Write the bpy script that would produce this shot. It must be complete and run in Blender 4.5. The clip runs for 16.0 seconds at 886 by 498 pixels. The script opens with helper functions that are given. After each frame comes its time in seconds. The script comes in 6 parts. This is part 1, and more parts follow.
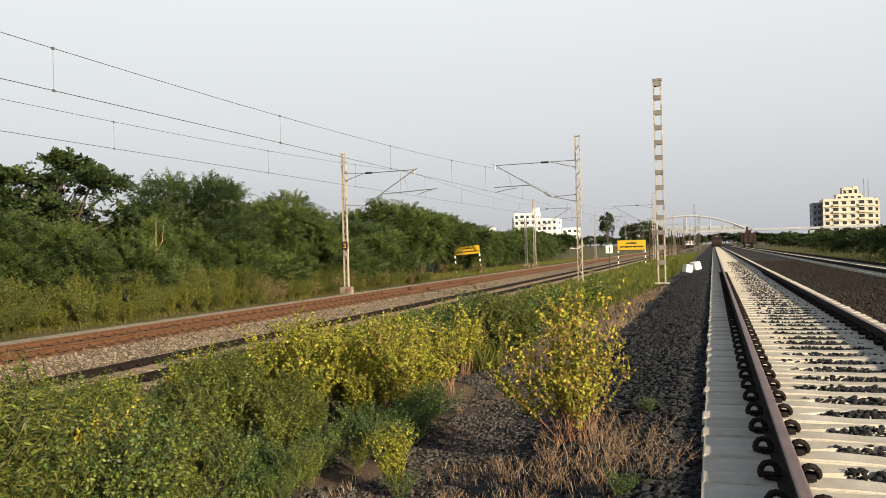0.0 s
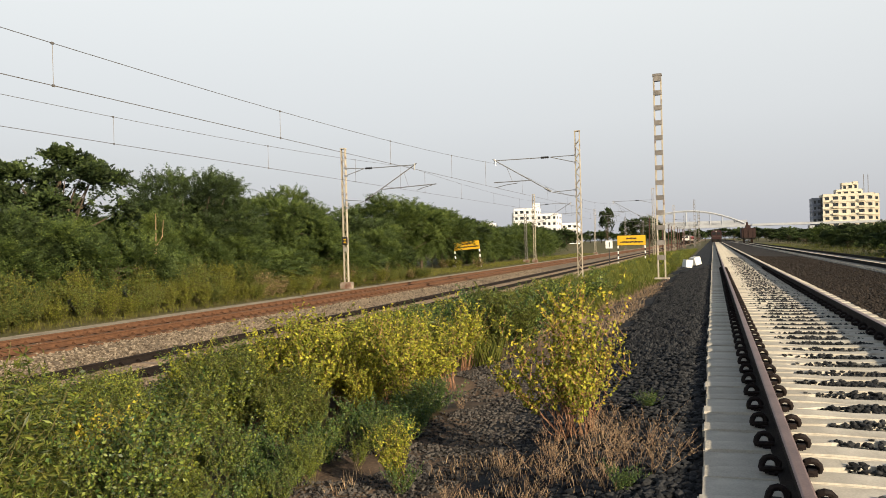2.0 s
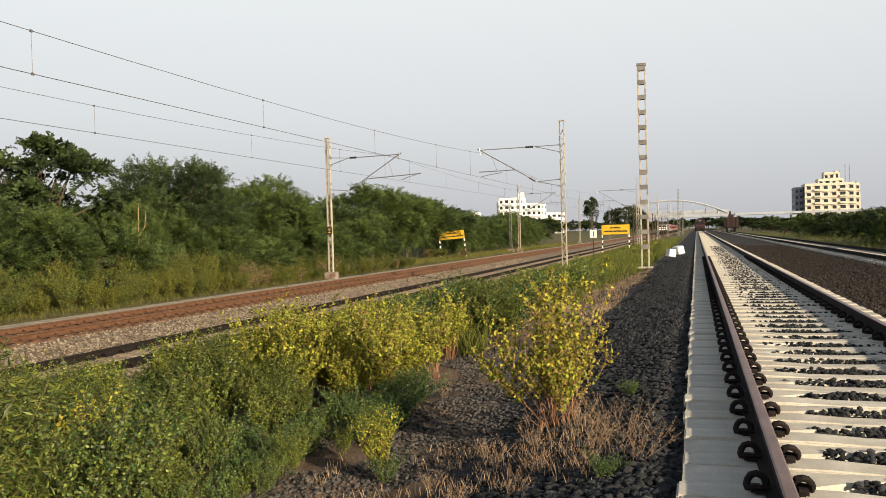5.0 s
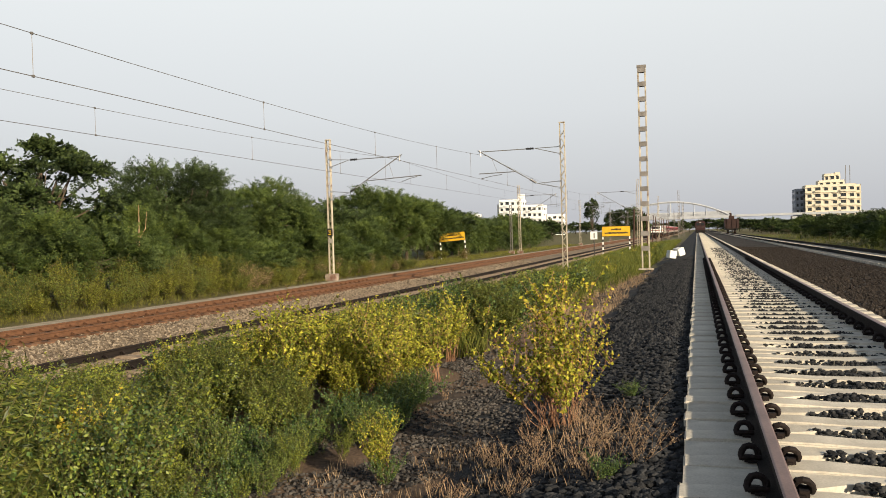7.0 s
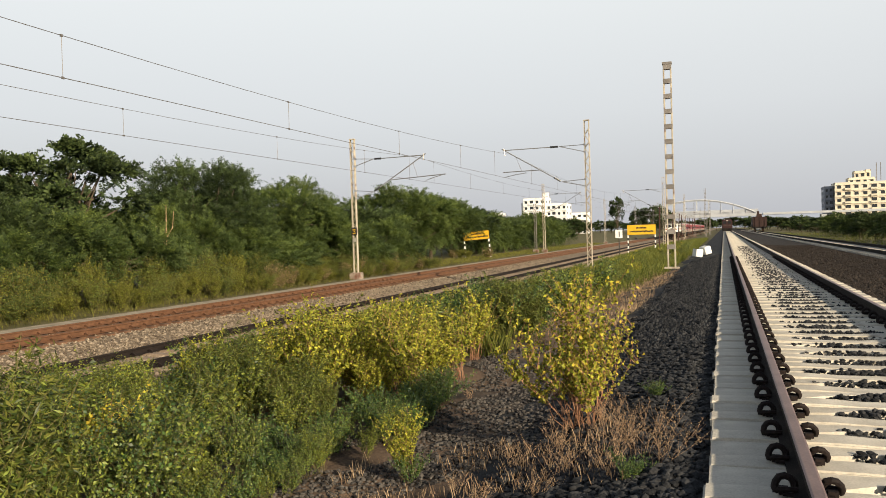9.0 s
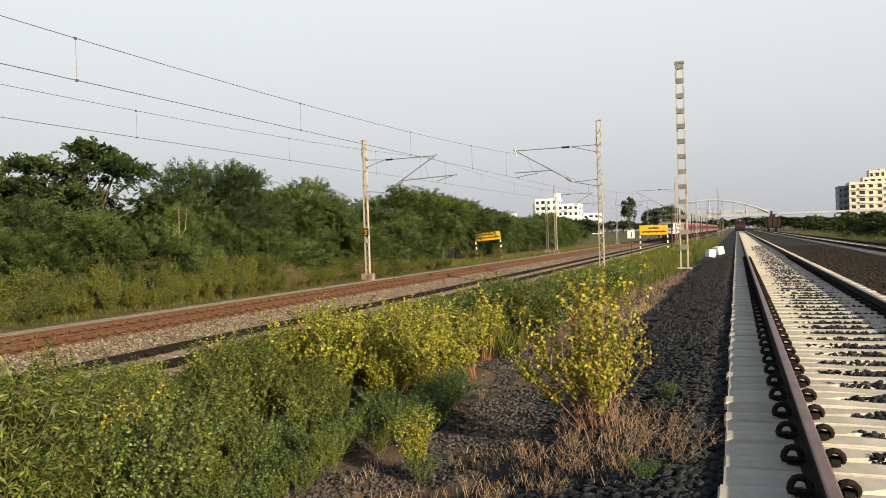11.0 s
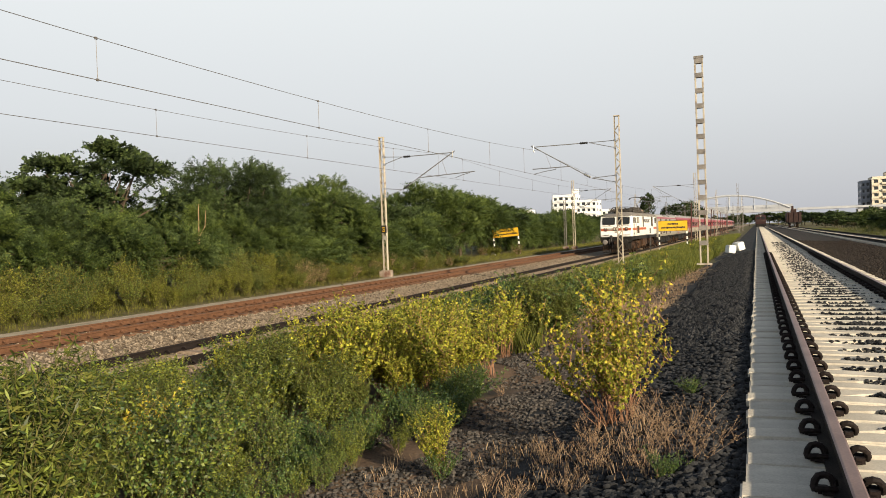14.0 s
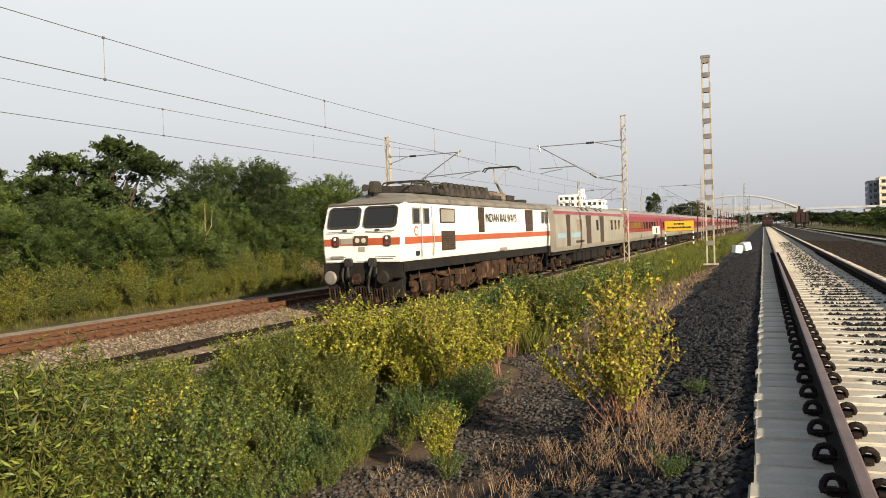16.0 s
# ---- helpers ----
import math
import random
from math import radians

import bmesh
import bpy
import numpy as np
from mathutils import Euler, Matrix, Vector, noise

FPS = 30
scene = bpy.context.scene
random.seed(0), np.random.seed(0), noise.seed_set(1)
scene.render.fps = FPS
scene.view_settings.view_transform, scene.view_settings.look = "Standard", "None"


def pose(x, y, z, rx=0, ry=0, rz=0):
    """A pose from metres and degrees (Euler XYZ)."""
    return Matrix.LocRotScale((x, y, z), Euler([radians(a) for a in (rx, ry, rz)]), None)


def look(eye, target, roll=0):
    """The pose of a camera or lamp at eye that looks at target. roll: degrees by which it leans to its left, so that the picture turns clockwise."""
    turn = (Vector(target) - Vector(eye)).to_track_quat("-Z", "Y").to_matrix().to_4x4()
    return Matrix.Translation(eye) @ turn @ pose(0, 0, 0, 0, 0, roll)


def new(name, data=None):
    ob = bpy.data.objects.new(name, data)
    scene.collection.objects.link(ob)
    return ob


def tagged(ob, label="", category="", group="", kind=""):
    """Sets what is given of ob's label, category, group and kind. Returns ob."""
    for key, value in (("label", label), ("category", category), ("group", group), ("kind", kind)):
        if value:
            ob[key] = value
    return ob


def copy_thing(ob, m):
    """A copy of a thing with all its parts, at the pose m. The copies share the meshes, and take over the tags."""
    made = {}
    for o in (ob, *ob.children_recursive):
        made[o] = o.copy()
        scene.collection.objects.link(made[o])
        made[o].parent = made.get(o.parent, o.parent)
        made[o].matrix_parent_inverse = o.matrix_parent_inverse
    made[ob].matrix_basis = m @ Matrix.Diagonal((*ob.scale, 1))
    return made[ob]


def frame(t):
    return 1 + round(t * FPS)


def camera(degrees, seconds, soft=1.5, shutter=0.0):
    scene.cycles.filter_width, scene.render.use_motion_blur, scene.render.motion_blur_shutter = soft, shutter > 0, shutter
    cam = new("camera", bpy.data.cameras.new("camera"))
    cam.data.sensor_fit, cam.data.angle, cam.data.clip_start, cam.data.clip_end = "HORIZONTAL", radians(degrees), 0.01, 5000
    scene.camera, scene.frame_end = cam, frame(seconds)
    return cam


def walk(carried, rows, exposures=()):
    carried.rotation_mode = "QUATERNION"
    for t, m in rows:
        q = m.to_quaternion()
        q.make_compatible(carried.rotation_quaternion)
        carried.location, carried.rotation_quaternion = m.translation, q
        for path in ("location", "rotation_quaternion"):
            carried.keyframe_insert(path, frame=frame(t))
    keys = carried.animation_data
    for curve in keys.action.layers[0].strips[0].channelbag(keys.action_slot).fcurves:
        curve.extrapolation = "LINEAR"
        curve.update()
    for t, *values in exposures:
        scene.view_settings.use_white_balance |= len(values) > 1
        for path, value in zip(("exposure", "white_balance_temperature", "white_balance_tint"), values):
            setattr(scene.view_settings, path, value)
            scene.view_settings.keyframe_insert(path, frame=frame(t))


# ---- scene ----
# camera: carried by hand beside the track, turning slowly
cam = camera(58.60, 16.0, soft=0.9)
EYE = 1.223  # height of the eye over the rail of the siding
# seconds, turn to the left, tilt up, lean to the right, drift sideways, drift up
VIEWS = [
    (0.0, 18.901, 0.050, 1.499, 0.000, 0.000),
    (0.5, 18.831, 0.073, 1.364, -0.000, -0.002),
    (1.0, 18.779, 0.100, 1.328, -0.002, 0.001),
    (1.5, 18.887, -0.165, 1.510, -0.003, -0.003),
    (2.0, 18.893, -0.290, 1.510, -0.010, -0.003),
    (2.5, 18.841, -0.612, 1.571, -0.002, -0.005),
    (3.0, 18.150, -1.187, 1.654, 0.004, -0.002),
    (3.5, 17.992, -1.222, 1.696, 0.006, -0.003),
    (4.0, 17.945, -1.196, 1.651, 0.005, -0.000),
    (6.5, 17.742, -0.945, 1.602, 0.009, -0.002),
    (7.0, 17.864, -0.947, 1.640, 0.009, -0.001),
    (7.5, 18.098, -0.953, 1.674, 0.007, -0.002),
    (8.0, 18.347, -0.944, 1.708, 0.013, -0.002),
    (8.5, 18.982, -0.974, 1.730, 0.016, -0.002),
    (9.0, 19.614, -0.981, 1.734, 0.012, -0.005),
    (11.5, 20.575, -0.898, 1.839, 0.005, -0.005),
    (12.0, 20.798, -0.907, 1.850, 0.004, -0.004),
    (12.5, 21.047, -0.946, 1.971, 0.001, -0.001),
    (13.0, 21.296, -1.010, 1.981, -0.000, -0.004),
    (13.5, 21.562, -1.056, 2.070, -0.001, -0.005),
    (14.0, 21.738, -1.091, 2.074, -0.004, -0.007),
    (14.5, 21.885, -1.102, 2.081, -0.013, -0.008),
    (15.0, 21.879, -1.090, 2.079, -0.016, -0.008),
    (15.5, 21.847, -1.027, 2.063, -0.013, -0.006),
    (16.0, 22.150, -1.105, 1.991, -0.014, -0.006),
]


def aim(turn, tilt, lean, dx, dz):
    return pose(dx, 0, EYE + dz) @ pose(0, 0, 0, 90 + tilt, 0, turn) @ pose(0, 0, 0, 0, 0, -lean)


walk(cam, [(row[0], aim(*row[1:])) for row in VIEWS])

# ---- light: low warm sun behind the camera to the right, hazy sky ----
SUN_EL, SUN_AZ = 19.0, 126.0  # degrees over the horizon; clockwise from the line of the track
world = bpy.data.worlds.new("hazy_sky")
scene.world = world
world.use_nodes = True
wn, wl = world.node_tree.nodes, world.node_tree.links
wn.clear()
w_out, w_bg = wn.new("ShaderNodeOutputWorld"), wn.new("ShaderNodeBackground")
w_sky = wn.new("ShaderNodeTexSky")
w_sky.sky_type, w_sky.sun_disc = "NISHITA", False
w_sky.sun_elevation, w_sky.sun_rotation = radians(SUN_EL), radians(SUN_AZ)
w_sky.air_density, w_sky.dust_density = 1.0, 4.0
w_scale = wn.new("ShaderNodeVectorMath")
w_scale.operation = "SCALE"
w_scale.inputs["Scale"].default_value = 0.08
w_coord, w_sep, w_ramp = wn.new("ShaderNodeTexCoord"), wn.new("ShaderNodeSeparateXYZ"), wn.new("ShaderNodeValToRGB")
w_ramp.color_ramp.elements[0].position, w_ramp.color_ramp.elements[0].color = 0.0, (0.402, 0.410, 0.438, 1)
w_ramp.color_ramp.elements[1].position, w_ramp.color_ramp.elements[1].color = 0.34, (0.671, 0.692, 0.685, 1)
w_mid = w_ramp.color_ramp.elements.new(0.15)
w_mid.color = (0.551, 0.565, 0.576, 1)
for _p, _c in ((0.52, (0.310, 0.347, 0.396, 1)), (0.75, (0.120, 0.156, 0.211, 1)), (1.0, (0.064, 0.092, 0.141, 1))):
    w_ramp.color_ramp.elements.new(_p).color = _c
w_mix = wn.new("ShaderNodeMixRGB")
w_mix.inputs[0].default_value = 0.88
wl.new(w_sky.outputs[0], w_scale.inputs[0])
wl.new(w_coord.outputs["Generated"], w_sep.inputs[0])
wl.new(w_sep.outputs["Z"], w_ramp.inputs[0])
wl.new(w_scale.outputs[0], w_mix.inputs[1])
wl.new(w_ramp.outputs[0], w_mix.inputs[2])
wl.new(w_mix.outputs[0], w_bg.inputs[0])
wl.new(w_bg.outputs[0], w_out.inputs[0])
w_bg.inputs[1].default_value = 0.86

sun = new("sun", bpy.data.lights.new("sun", "SUN"))
sun.data.energy, sun.data.angle, sun.data.color = 5.0, radians(0.9), (1.0, 0.83, 0.60)
_a, _e = radians(SUN_AZ), radians(SUN_EL)
SUN_DIR = Vector((math.sin(_a) * math.cos(_e), math.cos(_a) * math.cos(_e), math.sin(_e)))
sun.matrix_world = look(SUN_DIR * 50, (0, 0, 0))
scene.view_settings.exposure = 0.72


# ---- materials ----
def mat(name, dark, light, scale=8.0, rough=0.8, metal=0.0, bump=0.0, fine=60.0, spread=0.1, leaf=0.0, island=False, stain=None):
    """A surface between two colours: coarse and fine mottling, bump, a spread of tone from piece to piece."""
    m = bpy.data.materials.new(name)
    m.use_nodes = True
    nt, ln = m.node_tree.nodes, m.node_tree.links
    bsdf, out = nt["Principled BSDF"], nt["Material Output"]
    bsdf.inputs["Roughness"].default_value, bsdf.inputs["Metallic"].default_value = rough, metal
    bsdf.inputs["Specular IOR Level"].default_value = 0.5 if rough < 0.56 else 0.2
    coord = nt.new("ShaderNodeTexCoord")
    n1, n2 = nt.new("ShaderNodeTexNoise"), nt.new("ShaderNodeTexNoise")
    n1.inputs["Scale"].default_value, n2.inputs["Scale"].default_value = scale, fine
    n1.inputs["Detail"].default_value, n2.inputs["Detail"].default_value = 5, 3
    for n in (n1, n2):
        ln.new(coord.outputs["Object"], n.inputs["Vector"])
    add = nt.new("ShaderNodeMath")
    add.operation = "ADD"
    ln.new(n1.outputs["Fac"], add.inputs[0])
    half = nt.new("ShaderNodeMath")
    half.operation = "MULTIPLY_ADD"
    half.inputs[1].default_value, half.inputs[2].default_value = 0.6, -0.3
    ln.new(n2.outputs["Fac"], half.inputs[0])
    ln.new(half.outputs[0], add.inputs[1])
    rnd = nt.new("ShaderNodeNewGeometry").outputs["Random Per Island"] if island else nt.new("ShaderNodeObjectInfo").outputs["Random"]
    tone = nt.new("ShaderNodeMath")
    tone.operation = "MULTIPLY_ADD"
    tone.inputs[1].default_value = spread * 2
    ln.new(rnd, tone.inputs[0])
    shift = nt.new("ShaderNodeMath")
    shift.operation = "SUBTRACT"
    shift.inputs[1].default_value = spread
    ln.new(add.outputs[0], shift.inputs[0])
    ln.new(shift.outputs[0], tone.inputs[2])
    ramp = nt.new("ShaderNodeValToRGB")
    ramp.color_ramp.elements[0].position, ramp.color_ramp.elements[1].position = 0.25, 0.75
    ramp.color_ramp.elements[0].color, ramp.color_ramp.elements[1].color = (*dark, 1), (*light, 1)
    ln.new(tone.outputs[0], ramp.inputs[0])
    colour = ramp.outputs[0]
    if stain:
        n3 = nt.new("ShaderNodeTexNoise")
        n3.inputs["Scale"].default_value, n3.inputs["Detail"].default_value = stain[1], 6
        ln.new(coord.outputs["Object"], n3.inputs["Vector"])
        r3 = nt.new("ShaderNodeValToRGB")
        r3.color_ramp.elements[0].position, r3.color_ramp.elements[1].position = stain[2], stain[2] + 0.16
        ln.new(n3.outputs["Fac"], r3.inputs[0])
        mx = nt.new("ShaderNodeMixRGB")
        mx.inputs[2].default_value = (*stain[0], 1)
        ln.new(r3.outputs[0], mx.inputs[0])
        ln.new(colour, mx.inputs[1])
        colour = mx.outputs[0]
    ln.new(colour, bsdf.inputs["Base Color"])
    if bump:
        b = nt.new("ShaderNodeBump")
        b.inputs["Strength"].default_value, b.inputs["Distance"].default_value = bump, 0.02
        ln.new(add.outputs[0], b.inputs["Height"])
        ln.new(b.outputs[0], bsdf.inputs["Normal"])
    if leaf:
        tr, sh = nt.new("ShaderNodeBsdfTranslucent"), nt.new("ShaderNodeMixShader")
        ln.new(colour, tr.inputs["Color"])
        sh.inputs[0].default_value = leaf
        ln.new(bsdf.outputs[0], sh.inputs[1])
        ln.new(tr.outputs[0], sh.inputs[2])
        ln.new(sh.outputs[0], out.inputs["Surface"])
    return m


def glass(name, tint):
    m = bpy.data.materials.new(name)
    m.use_nodes = True
    b = m.node_tree.nodes["Principled BSDF"]
    b.inputs["Base Color"].default_value = (*tint, 1)
    b.inputs["Roughness"].default_value, b.inputs["Specular IOR Level"].default_value = 0.12, 0.35
    return m


M_BALLAST = mat("basalt_ballast", (0.0087, 0.00957, 0.0113), (0.0313, 0.0322, 0.0339), 6, 0.9, bump=0.9, fine=45)
M_STONE = mat("basalt_stone", (0.0087, 0.00957, 0.0113), (0.0452, 0.0461, 0.0478), 9, 0.85, bump=0.3, spread=0.25, island=True)
M_SOILSTONE = mat("dusty_gravel_stone", (0.018, 0.017, 0.017), (0.10, 0.09, 0.08), 9, 0.9, bump=0.3, spread=0.3, island=True)
M_MAINBALLAST = mat("rust_dusted_ballast", (0.104, 0.0766, 0.0505), (0.244, 0.191, 0.131), 5, 0.9, bump=0.9, fine=40)
M_MAINSTONE = mat("rust_dusted_stone", (0.0696, 0.0522, 0.0374), (0.287, 0.235, 0.174), 9, 0.9, bump=0.3, spread=0.3, island=True)
M_YARDSTONE = mat("brown_yard_stone", (0.009, 0.007, 0.006), (0.038, 0.03, 0.024), 9, 0.85, bump=0.3, spread=0.25, island=True)
M_YARD = mat("yard_gravel", (0.008, 0.0065, 0.0055), (0.026, 0.021, 0.017), 1.2, 0.95, bump=0.9, fine=30)
M_SOIL = mat("dry_soil", (0.05, 0.034, 0.024), (0.19, 0.13, 0.088), 2.2, 0.95, bump=1.0, fine=30, stain=((0.035, 0.033, 0.031), 0.7, 0.48))
M_GRASSSOIL = mat("grassy_soil", (0.045, 0.05, 0.02), (0.14, 0.12, 0.055), 0.8, 0.95, bump=0.8, fine=12)
M_PATH = mat("pale_dusty_path", (0.191, 0.165, 0.122), (0.365, 0.322, 0.252), 2, 0.95, bump=0.5, fine=20)
M_CONCRETE = mat("sleeper_concrete", (0.374, 0.344, 0.287), (0.574, 0.535, 0.457), 5, 0.85, bump=0.25, fine=70, spread=0.12, stain=((0.287, 0.248, 0.2), 3.0, 0.62))
M_OLDCONCRETE = mat("old_concrete", (0.139, 0.104, 0.0783), (0.296, 0.235, 0.174), 5, 0.9, bump=0.3)
M_RUSTYCONCRETE = mat("rust_stained_concrete", (0.074, 0.0391, 0.0235), (0.174, 0.1, 0.0609), 4, 0.9, bump=0.3)
M_RUST = mat("rusted_rail", (0.045, 0.024, 0.02), (0.13, 0.07, 0.055), 6, 0.62, metal=0.35, bump=0.2, fine=90)
M_BLACKRAIL = mat("black_coated_rail", (0.006, 0.005, 0.005), (0.018, 0.013, 0.011), 6, 0.9, bump=0.2, fine=90)
M_RAILTOP = mat("worn_rail_head", (0.13, 0.08, 0.07), (0.24, 0.16, 0.14), 3, 0.5, metal=0.35)
M_ORANGERUST = mat("orange_rust_rail", (0.074, 0.0365, 0.0209), (0.152, 0.0766, 0.0418), 6, 0.75, metal=0.1, bump=0.2, fine=90)
M_CLIP = mat("clip_iron", (0.008, 0.006, 0.006), (0.026, 0.018, 0.016), 30, 0.75, metal=0.2)
M_MAST = mat("faded_cream_steel", (0.296, 0.261, 0.2), (0.487, 0.439, 0.352), 3, 0.6, spread=0.05, stain=((0.139, 0.087, 0.0609), 2.6, 0.56))
M_MASTDARK = mat("weathered_steel", (0.13, 0.12, 0.11), (0.28, 0.26, 0.24), 3, 0.6, metal=0.3)
M_GALV = mat("galvanised_tube", (0.20, 0.20, 0.20), (0.36, 0.36, 0.36), 6, 0.45, metal=0.6)
M_BLACK = mat("black_insulator", (0.012, 0.012, 0.012), (0.03, 0.03, 0.03), 10, 0.35)
M_WIRE = mat("copper_wire", (0.10, 0.095, 0.09), (0.18, 0.17, 0.165), 10, 0.6, metal=0.4)
M_YELLOW = mat("yellow_board_paint", (0.539, 0.313, 0.0104), (0.696, 0.435, 0.0174), 2, 0.5)
M_BLACKPAINT = mat("black_paint", (0.012, 0.012, 0.012), (0.03, 0.028, 0.025), 5, 0.55)
M_WHITE = mat("white_paint", (0.66, 0.66, 0.63), (0.80, 0.80, 0.77), 3, 0.5)
M_LOCO = mat("cream_white_loco_paint", (0.74, 0.73, 0.69), (0.86, 0.85, 0.81), 1.2, 0.32, stain=((0.60, 0.55, 0.47), 0.9, 0.68))
M_ORANGE = mat("orange_band_paint", (0.348, 0.074, 0.0261), (0.452, 0.113, 0.0435), 2, 0.45, stain=((0.296, 0.113, 0.0609), 0.9, 0.62))
M_ROOF = mat("dusty_grey_roof", (0.122, 0.113, 0.1), (0.226, 0.209, 0.183), 1.5, 0.8, bump=0.1, stain=((0.087, 0.074, 0.0609), 1.2, 0.58))
M_ROOFGEAR = mat("grimy_roof_gear", (0.018, 0.017, 0.016), (0.065, 0.058, 0.05), 4, 0.7)
M_UNDER = mat("oily_rusty_underframe", (0.012, 0.008, 0.006), (0.08, 0.044, 0.026), 2.5, 0.85, bump=0.5, fine=18, stain=((0.19, 0.105, 0.055), 2.0, 0.57))
M_DARKUNDER = mat("dark_underframe", (0.00609, 0.00609, 0.00609), (0.0226, 0.02, 0.0174), 3, 0.75)
M_GLASS = glass("dark_window_glass", (0.02, 0.022, 0.024))
M_LOUVRE = mat("brown_louvre", (0.035, 0.026, 0.02), (0.09, 0.065, 0.05), 6, 0.7)
M_SILVER = mat("dusty_silver_coach", (0.217, 0.204, 0.174), (0.322, 0.304, 0.261), 1.0, 0.5, stain=((0.296, 0.244, 0.191), 0.8, 0.62))
M_RED = mat("coach_red_paint", (0.191, 0.0139, 0.0191), (0.27, 0.0261, 0.0296), 1.0, 0.4, stain=((0.217, 0.0522, 0.0435), 0.8, 0.62))
M_COACHROOF = mat("coach_roof_grey", (0.191, 0.187, 0.174), (0.296, 0.291, 0.27), 0.9, 0.55, stain=((0.226, 0.209, 0.183), 0.7, 0.6))
M_BLUEPRINT = mat("faded_blue_panel", (0.20, 0.33, 0.42), (0.30, 0.44, 0.52), 2, 0.5)
M_LENS = mat("headlight_lens", (0.38, 0.34, 0.28), (0.6, 0.55, 0.46), 20, 0.15)
M_MAROON = mat("maroon_loco", (0.025, 0.01, 0.011), (0.055, 0.024, 0.025), 2, 0.6)
M_WAGON = mat("wagon_brown", (0.022, 0.013, 0.012), (0.055, 0.032, 0.028), 2, 0.8)
M_WALLWHITE = mat("white_render_wall", (0.70, 0.70, 0.69), (0.82, 0.82, 0.81), 0.3, 0.8)
M_WALLCREAM = mat("cream_render_wall", (0.539, 0.487, 0.383), (0.644, 0.592, 0.479), 0.3, 0.8)
# unlit end of the cream flats: its shade put into a darker wall colour
M_WALLSHADED = mat("shaded_render_wall", (0.20, 0.22, 0.26), (0.30, 0.32, 0.36), 0.3, 0.8)
M_PANE = glass("building_glass", (0.03, 0.035, 0.04))
# bridge steel turned grey-blue: the haze of distance is in this colour
M_BRIDGE = mat("haze_toned_bridge_steel", (0.33, 0.35, 0.38), (0.44, 0.46, 0.49), 0.3, 0.6)
M_BARK = mat("grey_brown_bark", (0.06, 0.045, 0.03), (0.16, 0.125, 0.09), 5, 0.9, bump=0.6)
M_TWIG = mat("dry_twig", (0.2, 0.12, 0.07), (0.46, 0.32, 0.2), 8, 0.9, island=True, spread=0.2)
M_REDSTEM = mat("reddish_dry_stem", (0.13, 0.06, 0.035), (0.34, 0.19, 0.11), 8, 0.9, island=True, spread=0.25)
M_GREENSTEM = mat("green_stem", (0.05, 0.05, 0.02), (0.13, 0.11, 0.045), 8, 0.8, island=True, spread=0.2)
M_LEAF = mat("weed_leaf_green", (0.026, 0.046, 0.007), (0.19, 0.235, 0.034), 1.5, 0.55, leaf=0.18, island=True, spread=0.38)
M_LEAFLUSH = mat("lush_leaf_green", (0.0172, 0.0468, 0.0109), (0.0858, 0.148, 0.0312), 1.5, 0.5, leaf=0.18, island=True, spread=0.35)
M_LEAFYELLOW = mat("yellowing_leaf", (0.34, 0.265, 0.03), (0.60, 0.47, 0.06), 1.5, 0.65, leaf=0.25, island=True, spread=0.3)
M_LEAFLIME = mat("lime_leaf", (0.20, 0.212, 0.023), (0.50, 0.475, 0.054), 1.5, 0.65, leaf=0.25, island=True, spread=0.3)
M_LEAFWARM = mat("warm_green_leaf", (0.065, 0.085, 0.010), (0.26, 0.28, 0.036), 1.5, 0.6, leaf=0.2, island=True, spread=0.35)
M_LEAFDRY = mat("dry_leaf", (0.17, 0.11, 0.065), (0.42, 0.31, 0.19), 2, 0.8, leaf=0.2, island=True, spread=0.35)
M_TREEDARK = mat("tree_leaf_dark", (0.0118, 0.0227, 0.0084), (0.0437, 0.063, 0.0218), 0.9, 0.6, leaf=0.15, island=True, spread=0.35)
M_TREEMID = mat("tree_leaf_mid", (0.0235, 0.042, 0.0134), (0.084, 0.118, 0.0353), 0.9, 0.65, leaf=0.15, island=True, spread=0.35)
M_OLIVE = mat("olive_scrub_leaf", (0.0462, 0.0521, 0.0101), (0.193, 0.189, 0.0336), 0.9, 0.7, leaf=0.18, island=True, spread=0.35)
M_TREEBRIGHT = mat("tree_leaf_bright", (0.0336, 0.0605, 0.0143), (0.118, 0.155, 0.0353), 0.9, 0.6, leaf=0.18, island=True, spread=0.35)
M_GRASS = mat("grass_blade", (0.0462, 0.0672, 0.0109), (0.164, 0.168, 0.0353), 1.0, 0.7, leaf=0.3, island=True, spread=0.4)
M_FOUNDATION = mat("mast_foundation", (0.12, 0.09, 0.07), (0.32, 0.27, 0.22), 4, 0.9, stain=((0.14, 0.07, 0.05), 2, 0.5))


